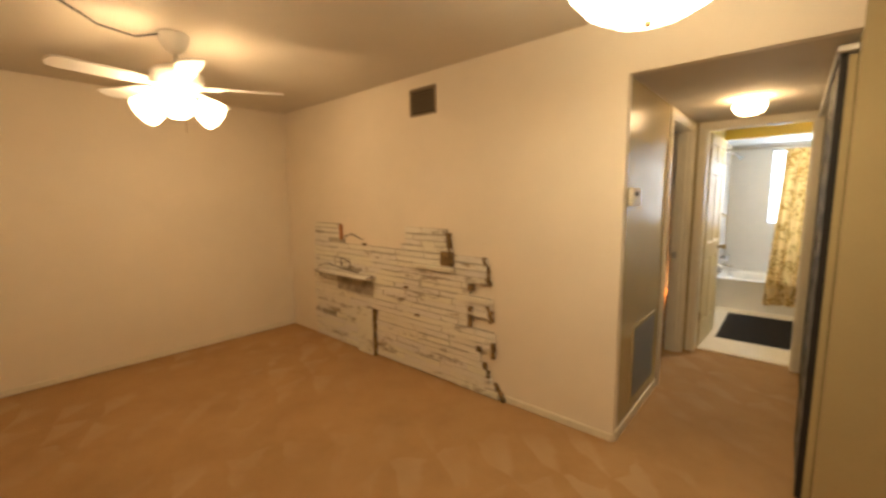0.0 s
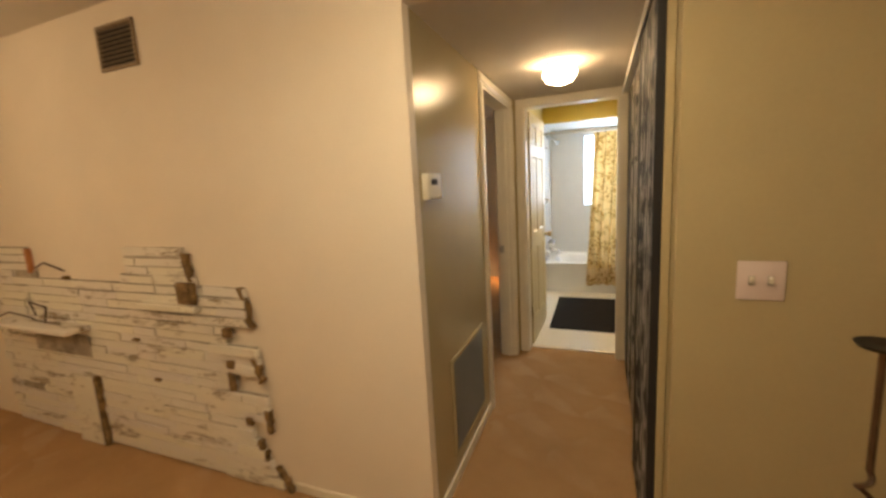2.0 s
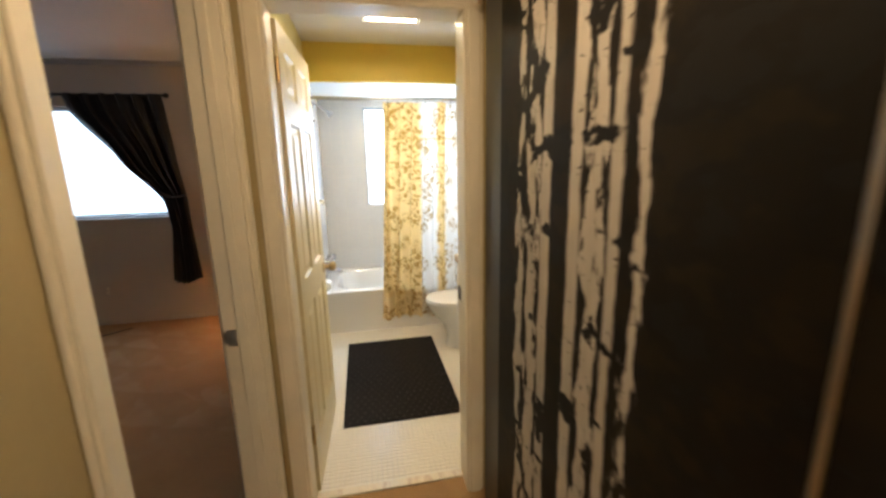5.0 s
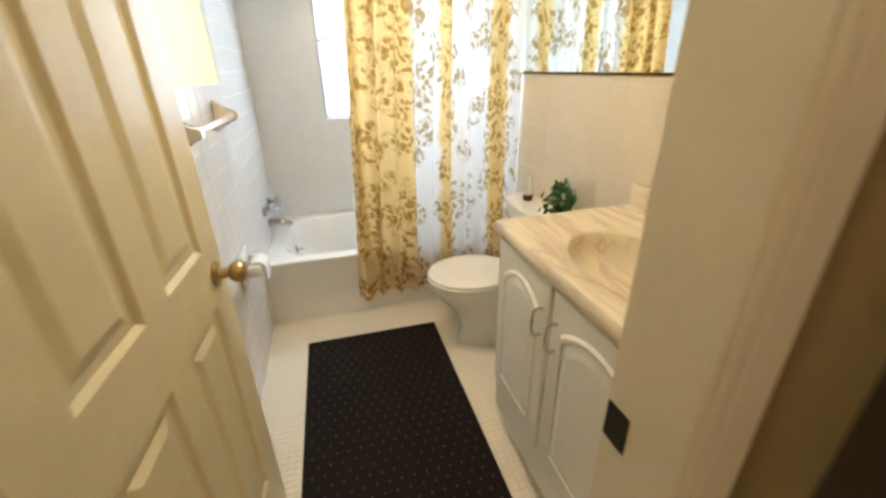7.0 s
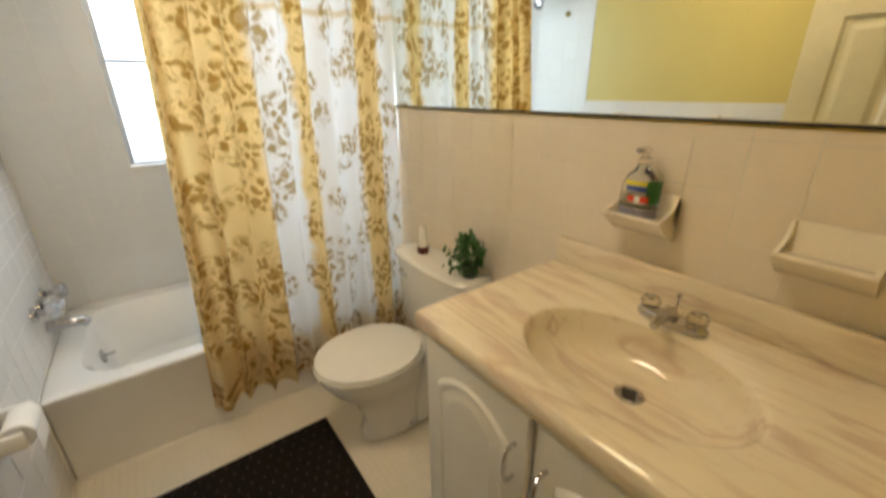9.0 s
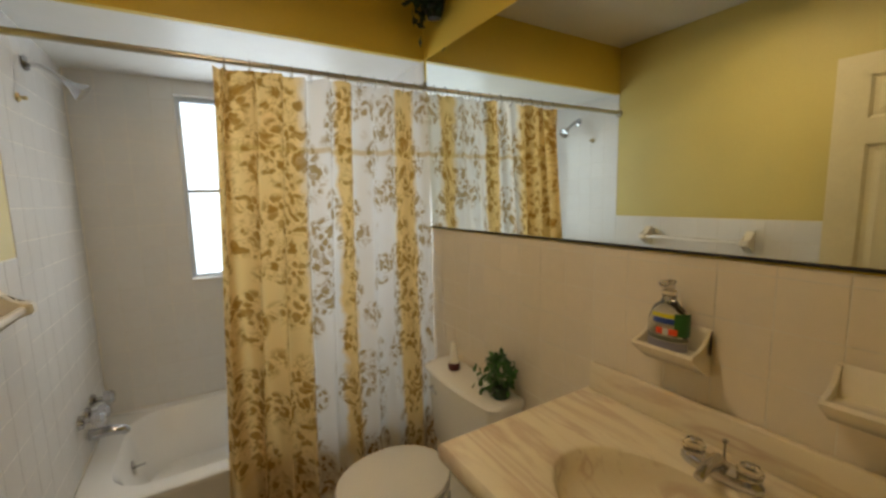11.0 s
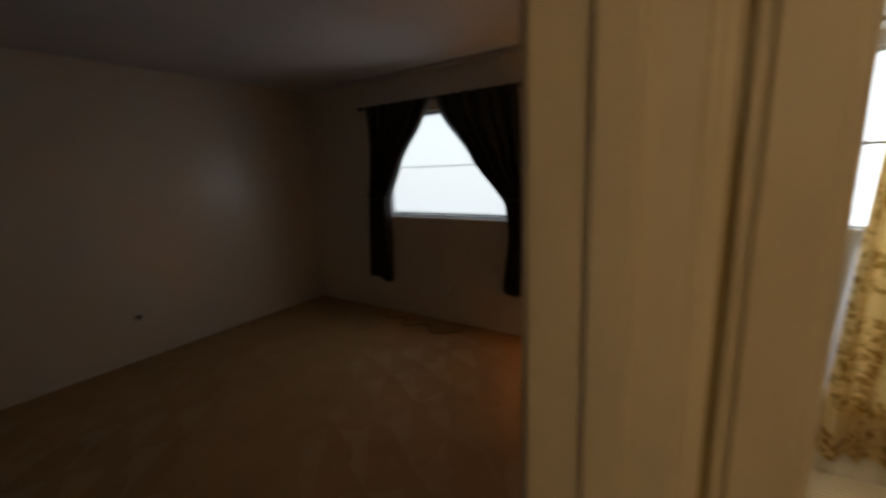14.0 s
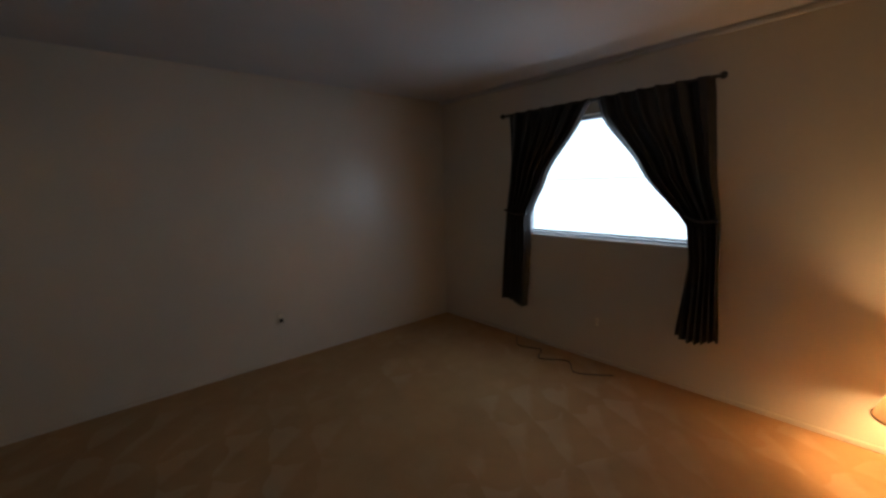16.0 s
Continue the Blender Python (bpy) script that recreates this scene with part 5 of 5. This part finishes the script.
cd = thing("scent_bottle", "small white cone air freshener with dark red base", "air freshener", at=(1.415, 3.565, 0.7365))
part("base", lathe([(0.0, 0), (0.024, 0), (0.026, 0.015), (0.024, 0.03), (0.0, 0.031)], n=20), M_SOIL, cd, "dark red base")
part("cone", lathe([(0.021, 0.031), (0.018, 0.07), (0.012, 0.125), (0.0, 0.132)], n=20), M_CERAMIC, cd)

pl = thing("potted_plant", "small bushy artificial green plant on toilet tank", "plant", at=(1.425, 3.255, 0.7365))
part("pot", lathe([(0.0, 0), (0.028, 0), (0.035, 0.05), (0.031, 0.05), (0.0, 0.045)], n=18), M_DARKGREEN, pl)
rg = random.Random(3)
lb = bmesh.new()
for i in range(230):
    d = Vector((rg.gauss(0, 1), rg.gauss(0, 1), rg.gauss(0.25, 0.9))).normalized()
    c = Vector((0, 0, 0.10)) + Vector((d.x * 0.05, d.y * 0.062, d.z * 0.065)) * rg.uniform(0.5, 1.15)
    if rg.random() < 0.15:
        c += Vector((-0.03, rg.uniform(-0.02, 0.06), -0.05))
    s = rg.uniform(0.011, 0.020)
    q = Euler((rg.uniform(0, 6), rg.uniform(0, 6), rg.uniform(0, 6))).to_matrix()
    pts = [c + q @ Vector(p) * s for p in ((-1, 0, 0), (-0.3, -0.45, 0.12), (0.6, -0.35, 0.05), (1.1, 0, -0.1), (0.6, 0.35, 0.05), (-0.3, 0.45, 0.12))]
    vs = [lb.verts.new(p) for p in pts]
    lb.faces.new(vs)
part("foliage", lb, M_GREEN, pl, "clump of small green leaves", smooth=False)

hp = thing("hanging_ivy", "dark artificial ivy above the mirror wall", "plant")
lb = bmesh.new()
for i in range(160):
    c = Vector((RX1 - 0.04 - abs(rg.gauss(0, 0.05)), 3.72 + rg.gauss(0, 0.06), 2.34 + rg.gauss(0, 0.045)))
    c.z, c.y, c.x = min(c.z, 2.425), min(c.y, 3.89), min(c.x, 1.5)
    s = rg.uniform(0.016, 0.028)
    q = Euler((rg.uniform(0, 6), rg.uniform(0, 6), rg.uniform(0, 6))).to_matrix()
    lb.faces.new([lb.verts.new(c + q @ Vector(p) * s) for p in ((-1, 0, 0), (-0.2, -0.6, 0.1), (1, 0, -0.1), (-0.2, 0.6, 0.1))])
part("foliage", lb, M_DARKGREEN, hp, smooth=False)
part("wall_basket", lathe([(0.0, 2.25), (0.03, 2.255), (0.045, 2.30), (0.04, 2.30), (0.0, 2.27)], (RX1 - 0.05, 3.72, 0), n=16), M_BLACKMETAL, hp)

bl = thing("bath_ceiling_lamp", "lit square glass bathroom ceiling lamp with wooden bars", "ceiling lamp", at=(0.63, 2.99, 0))
for dx in (-0.079, 0.079):
    for dy in (-0.079, 0.079):
        part("glass_pane", box(dx - 0.075, dx + 0.075, dy - 0.075, dy + 0.075, H_BATH - 0.075, H_BATH - 0.062, 0.004, 2), M_BATHGLASS, bl, smooth=False)
b = bmesh.new()
for a in ((-0.18, 0.18, -0.18, -0.156), (-0.18, 0.18, 0.156, 0.18), (-0.18, -0.156, -0.156, 0.156), (0.156, 0.18, -0.156, 0.156)):
    add_box(b, a[0], a[1], a[2], a[3], H_BATH - 0.08, H_BATH, 0.003)
add_box(b, -0.156, 0.156, -0.004, 0.004, H_BATH - 0.080, H_BATH - 0.055)
add_box(b, -0.004, 0.004, -0.156, -0.005, H_BATH - 0.080, H_BATH - 0.055)
add_box(b, -0.004, 0.004, 0.005, 0.156, H_BATH - 0.080, H_BATH - 0.055)
part("frame", b, M_BRASS, bl, "brown frame", smooth=False)

tb = thing("towel_bar", "cream ceramic towel bar with flat rail on tiled wall", "towel bar")
for yy in (3.66, 3.10):
    b = bmesh.new()
    add_prism(b, [(RX0 + 0.008, 1.155), (RX0 + 0.008, 1.275), (RX0 + 0.02, 1.275), (RX0 + 0.055, 1.235), (RX0 + 0.095, 1.228), (RX0 + 0.098, 1.20), (RX0 + 0.06, 1.192), (RX0 + 0.02, 1.155)], "y", yy - 0.02, yy + 0.02)
    bmesh.ops.bevel(b, geom=list(b.edges), offset=0.004, segments=2, affect="EDGES")
    part("bracket", b, M_CREAMCER, tb, "yellowed ceramic bracket")
part("rail", box(RX0 + 0.066, RX0 + 0.084, 3.12, 3.64, 1.203, 1.222, 0.005, 2), M_CERAMIC, tb, "white rail")

tp = thing("toilet_paper_holder", "white ceramic paper holder with nearly used roll", "paper holder")
part("plate", box(RX0 + 0.008, RX0 + 0.022, 3.43, 3.60, 0.51, 0.66, 0.006, 2), M_CERAMIC, tp)
for yy in (3.435, 3.575):
    part("arm", box(RX0 + 0.02, RX0 + 0.095, yy, yy + 0.02, 0.56, 0.61, 0.008, 2), M_CERAMIC, tp)
part("spindle", tube([(RX0 + 0.075, 3.455, 0.585), (RX0 + 0.075, 3.575, 0.585)], 0.012, 12), M_DULLMETAL, tp)
roll = thing("toilet_paper_roll", "white toilet paper roll with hanging sheet", "toilet paper")
part("roll", tube([(RX0 + 0.075, 3.463, 0.585), (RX0 + 0.075, 3.567, 0.585)], 0.036, 24), M_PAPER, roll)
part("sheet", box(RX0 + 0.108, RX0 + 0.1095, 3.463, 3.567, 0.52, 0.585), M_PAPER, roll, smooth=False)

mt = thing("bath_mat", "dark brown ribbed rubber-dotted bath mat on mosaic floor", "bath mat", at=(0.554, 3.095, 0.0), rz=0.0)
MW, ML = 0.356, 0.566
part("mat_body", box(-MW, MW, -ML, ML, 0.003, 0.011, 0.003), M_MAT, mt)
rb = bmesh.new()
for i in range(46):
    x = -MW + 0.012 + i * (2 * MW - 0.024) / 45
    add_prism(rb, [(x - 0.0045, 0.0105), (x + 0.0045, 0.0105), (x + 0.002, 0.0135), (x - 0.002, 0.0135)], "y", -ML + 0.01, ML - 0.01)
tagged(part("ribs", rb, M_MAT, mt, "fine raised ribs", smooth=False), kind="stuff")
db = bmesh.new()
for i in range(15):
    for j in range(26):
        x, y = -MW + 0.035 + i * 0.0458 + (0.0229 if j % 2 else 0), -ML + 0.03 + j * 0.0428
        if x < MW - 0.02:
            add_box(db, x - 0.003, x + 0.003, y - 0.004, y + 0.004, 0.012, 0.0142)
tagged(part("dots", db, M_DOT, mt, "pale dots", smooth=False), kind="stuff")

# ---- bedroom ----
BC = 4.648
rodb = thing("curtain_rod", "black curtain rod with ball finials above bedroom window", "curtain rod")
part("rod", tube([(-3.050, BC, 2.142), (-1.310, BC, 2.142)], 0.011, 12), M_BLACKMETAL, rodb)
for xx in (-3.065, -1.295):
    part("finial", lathe([(0.0, -0.024), (0.016, -0.018), (0.024, 0.0), (0.016, 0.018), (0.0, 0.024)], (xx, BC, 2.142), n=18), M_BLACKMETAL, rodb)
for xx in (-2.970, -1.380):
    part("bracket", tube([(xx, BC, 2.142), (xx, BC + 0.01, 2.14), (xx, BY1 - 0.001, 2.135)], 0.006, 8), M_BLACKMETAL, rodb)


def lerp_table(tab, v):
    for (a, *p), (b, *q) in zip(tab, tab[1:]):
        if v <= b:
            k = (v - a) / (b - a)
            k = k * k * (3 - 2 * k) * 0.35 + k * 0.65
            return [x + (y - x) * k for x, y in zip(p, q)]
    return list(tab[-1][1:])


def drape(name, label, tab, z_bot, seed):
    th = thing(name, label, "curtain", "tied bedroom curtains")

    def fn(u, v):
        z = 2.155 - (2.155 - z_bot) * v
        a, b = lerp_table(tab, z * -1)
        x = a + (b - a) * u
        wdt = abs(b - a)
        amp = min(0.034, 0.012 + 0.010 / max(wdt, 0.12))
        y = BC - 0.004 + amp * math.sin(2 * math.pi * 6 * u + seed + 2.2 * v) + 0.35 * amp * math.sin(2 * math.pi * 13 * u + seed)
        z += 0.025 * math.sin(5 * u + seed) * max(0, v - 0.8) * 5
        return (x, min(y, BY1 - 0.018), z), (u, v)
    grid_mesh("cloth", fn, 90, 70, M_SATIN, th)
    return th


# rows: minus height, outer edge, inner edge
L = drape("curtain", "black satin curtain gathered aside at bedroom window", [(-2.18, -2.990, -2.142), (-2.02, -2.980, -2.25), (-1.590, -2.980, -2.575), (-1.200, -3.010, -2.760), (-0.950, -3.030, -2.750), (-0.36, -3.060, -2.780)], 0.37, 0.4)
R = drape("curtain", "black satin curtain gathered aside at bedroom window", [(-2.18, -1.350, -2.142), (-2.02, -1.330, -2.10), (-1.590, -1.300, -1.780), (-1.190, -1.250, -1.450), (-0.950, -1.240, -1.420), (-0.40, -1.205, -1.470)], 0.41, 1.7)
for nm, par, x0, x1 in (("tieback", L, -3.010, -2.755), ("tieback", R, -1.455, -1.250)):
    part(nm, tube([(x0, BC - 0.035, 1.27), ((x0 + x1) / 2, BC - 0.055, 1.235), (x1, BC - 0.035, 1.245)], 0.012, 8), M_SATIN, par, "black fabric tieback")

lampb = thing("table_lamp", "lit table lamp with pleated tan shade standing on carpet", "table lamp", at=(-0.335, 4.44, 0))
part("base", lathe([(0.0, 0.0), (0.075, 0.0), (0.078, 0.008), (0.06, 0.02), (0.03, 0.03), (0.016, 0.045), (0.012, 0.09), (0.018, 0.13), (0.032, 0.19), (0.036, 0.23), (0.026, 0.26), (0.012, 0.275), (0.012, 0.33), (0.0, 0.33)], n=32), M_BRASS, lampb, "antique brass turned base")
sb = bmesh.new()
NS = 48
rings = []
for r, z in ((0.155, 0.335), (0.150, 0.345), (0.118, 0.43), (0.092, 0.51), (0.076, 0.575), (0.074, 0.60), (0.086, 0.625)):
    rings.append([sb.verts.new((r * (1 + 0.012 * math.cos(16 * 2 * math.pi * i / NS)) * math.cos(2 * math.pi * i / NS), r * (1 + 0.012 * math.cos(16 * 2 * math.pi * i / NS)) * math.sin(2 * math.pi * i / NS), z)) for i in range(NS)])
for p, q in zip(rings, rings[1:]):
    for i in range(NS):
        sb.faces.new((p[i], p[(i + 1) % NS], q[(i + 1) % NS], q[i]))
part("shade", sb, M_SHADE, lampb, "tan pleated cloth shade")
part("shade_trim", tube([(0.156 * math.cos(2 * math.pi * k / 32), 0.156 * math.sin(2 * math.pi * k / 32), 0.336) for k in range(33)], 0.004, 6), M_RUSTIRON, lampb, "dark braid trim")
part("bulb", lathe([(0.012, 0.33), (0.014, 0.43), (0.022, 0.47), (0.034, 0.51), (0.034, 0.535), (0.02, 0.565), (0.0, 0.57)], n=20), M_BULB, lampb, "lit bulb")

pan = thing("leaning_panel", "white board with dark edge leaning against bedroom wall", "panel")
part("board", box(-0.166, -0.140, 2.8, 4.06, 0.0, 1.04, 0.003), M_WHITE, pan, smooth=False)
part("edge", box(-0.180, -0.138, 4.061, 4.082, 0.0, 1.07, 0.004), M_DARK, pan, "rough dark edge strip", smooth=False)


def cord(label, pts):
    th = thing("power_cord", label, "cord", "cords on the carpet")
    fine = []
    for i in range(len(pts) - 1):
        p0, p1, p2, p3 = (Vector((*pts[max(0, min(len(pts) - 1, i + k))], 0.005)) for k in (-1, 0, 1, 2))
        for s in range(8):
            t = s / 8
            fine.append(0.5 * ((2 * p1) + (p2 - p0) * t + (2 * p0 - 5 * p1 + 4 * p2 - p3) * t * t + (3 * p1 - p0 - 3 * p2 + p3) * t ** 3))
    part("cable", tube(fine, 0.004, 6), M_CORD, th)


cord("thin black lamp cord lying on the carpet", [(-0.27, 4.44), (-0.20, 4.37), (-0.16, 4.39), (-0.14, 4.46)])
cord("thin black cable lying on the carpet under window", [(-2.9, 4.66), (-2.75, 4.5), (-2.55, 4.56), (-2.45, 4.4), (-2.25, 4.52), (-2.1, 4.38), (-1.95, 4.46), (-1.85, 4.55)])
cord("dark cable on carpet beside the leaning panel", [(-0.29, 3.98), (-0.25, 3.91), (-0.19, 3.87)])

# ---- tiles, piece by piece ----


def tile_piece(w, h, d, name, bev):
    """One glazed tile with a softened rim, lying in the xy plane, front up."""
    b = bmesh.new()
    lo = [b.verts.new((x, y, 0)) for x, y in ((0, 0), (w, 0), (w, h), (0, h))]
    mid = [b.verts.new((x, y, d - bev)) for x, y in ((0, 0), (w, 0), (w, h), (0, h))]
    hi = [b.verts.new((x, y, d)) for x, y in ((bev, bev), (w - bev, bev), (w - bev, h - bev), (bev, h - bev))]
    for p, q in ((lo, mid), (mid, hi)):
        for i in range(4):
            b.faces.new((p[i], p[(i + 1) % 4], q[(i + 1) % 4], q[i]))
    b.faces.new(hi)
    me = bpy.data.meshes.new(name)
    b.to_mesh(me)
    b.free()
    return me


PITCH, JOINT = 0.1095, 0.0024
tile_cache = {}


def tile_wall(owner, u0, u1, v0, v1, to_world, material):
    """Square tiles over a rectangle in wall coordinates; to_world makes the pose at (u, v)."""
    v = v0
    while v < v1 - 0.008:
        hgt = min(PITCH, v1 - v)
        u = u0
        while u < u1 - 0.008:
            wid = min(PITCH, u1 - u)
            key = (round(wid, 4), round(hgt, 4), material.name)
            if key not in tile_cache:
                tile_cache[key] = tile_piece(wid - JOINT, hgt - JOINT, 0.0011, "tile", 0.0004)
                tile_cache[key].materials.append(material)
            o = new("tile", tile_cache[key])
            o.parent = owner
            o.matrix_world = to_world(u, v)
            u += wid
        v += hgt


def face_west(x):
    return lambda u, v: Matrix(((0, 0, -1, x), (-1, 0, 0, u), (0, 1, 0, v), (0, 0, 0, 1)))


def face_east(x):
    return lambda u, v: Matrix(((0, 0, 1, x), (1, 0, 0, u), (0, 1, 0, v), (0, 0, 0, 1)))


def face_south(y):
    return lambda u, v: Matrix(((1, 0, 0, u), (0, 0, -1, y), (0, 1, 0, v), (0, 0, 0, 1)))


def field(name, bm, label):
    return structure(name, bm, M_GROUT, label, "tiled wall")


t1 = field("tile_field_east", box(RX1 - 0.0015, RX1 - 0.0002, RY0, RYT, 0.0, 1.337), "cream square wall tiles below the mirror")
for k, (lo, hi) in enumerate(((2.06, 3.89),)):
    # west-facing tiles run towards smaller y
    f = face_west(RX1 - 0.0012)
    tile_wall(t1, 0.0, hi - lo, 0.0, 1.337, lambda u, v: f(hi - u, v), M_TILE)
t2 = field("tile_field_west", box(RX0 + 0.0002, RX0 + 0.0015, RY0, RYT, 0.0, 1.335), "white square wainscot tiles")
tile_wall(t2, RY0, RYT, 0.02, 1.335, face_east(RX0 + 0.0012), M_TILEW)
t3 = field("tile_field_tub_west", box(RX0 + 0.0002, RX0 + 0.0015, RYT, RY1, 0.0, H_TUB), "white square tiles in tub alcove")
tile_wall(t3, RYT, RY1, 0.395, H_TUB, face_east(RX0 + 0.0012), M_TILEW)
t4 = field("tile_field_tub_east", box(RX1 - 0.0015, RX1 - 0.0002, RYT, RY1, 0.0, H_TUB), "white square tiles in tub alcove")
f4 = face_west(RX1 - 0.0012)
tile_wall(t4, 0.0, RY1 - RYT, 0.395, H_TUB, lambda u, v: f4(RY1 - u, v), M_TILEW)
t5 = wall_tub_n
tile_wall(t5, RX0 + 0.008, BWX0, 0.395, H_TUB, face_south(RY1 - 0.0005), M_TILEW)
tile_wall(t5, BWX1, RX1 - 0.008, 0.395, H_TUB, face_south(RY1 - 0.0005), M_TILEW)
tile_wall(t5, BWX0, BWX1, 0.395, BWZ0, face_south(RY1 - 0.0005), M_TILEW)
tile_wall(t5, BWX0, BWX1, BWZ1, H_TUB, face_south(RY1 - 0.0005), M_TILEW)

# mosaic floor: small square tiles; the first rows past the threshold singly, the rest as one sheet
mos = structure("mosaic_floor", box(RX0, RX1, RY0 + 0.016, 3.93, 0.0002, 0.0008), M_GROUT, "small cream mosaic floor tiles", "tiled floor")
MP = 0.0262
small = tile_piece(MP - 0.0032, MP - 0.0032, 0.0026, "mosaic_tile", 0.0007)
small.materials.append(M_MOSAIC)
verts, faces = [], []
ny = int((3.925 - 2.078) / MP)
nx = int((RX1 - RX0 - 0.02) / MP)
src_v = [tuple(v.co) for v in small.vertices]
src_f = [tuple(p.vertices) for p in small.polygons]
single = 0
for j in range(ny):
    for i in range(nx):
        x, y = RX0 + 0.01 + i * MP, 2.078 + j * MP
        if 0.24 < x < 0.86 and 2.57 < y < 3.62:
            continue
        if 2.09 < y < 2.53 and 0.2 < x < 0.68 and single < 290:
            o = new("mosaic_tile", small)
            o.parent = mos
            o.location = (x, y, 0.0005)
            single += 1
            continue
        n0 = len(verts)
        verts.extend((a + x, b + y, c + 0.0005) for a, b, c in src_v)
        faces.extend(tuple(k + n0 for k in fc_) for fc_ in src_f)
me = bpy.data.meshes.new("mosaic_sheet")
me.from_pydata(verts, [], faces)
me.materials.append(M_MOSAIC)
sheet = new("mosaic_sheet", me)
sheet.parent = mos
tagged(sheet, "small cream mosaic tiles", kind="stuff")
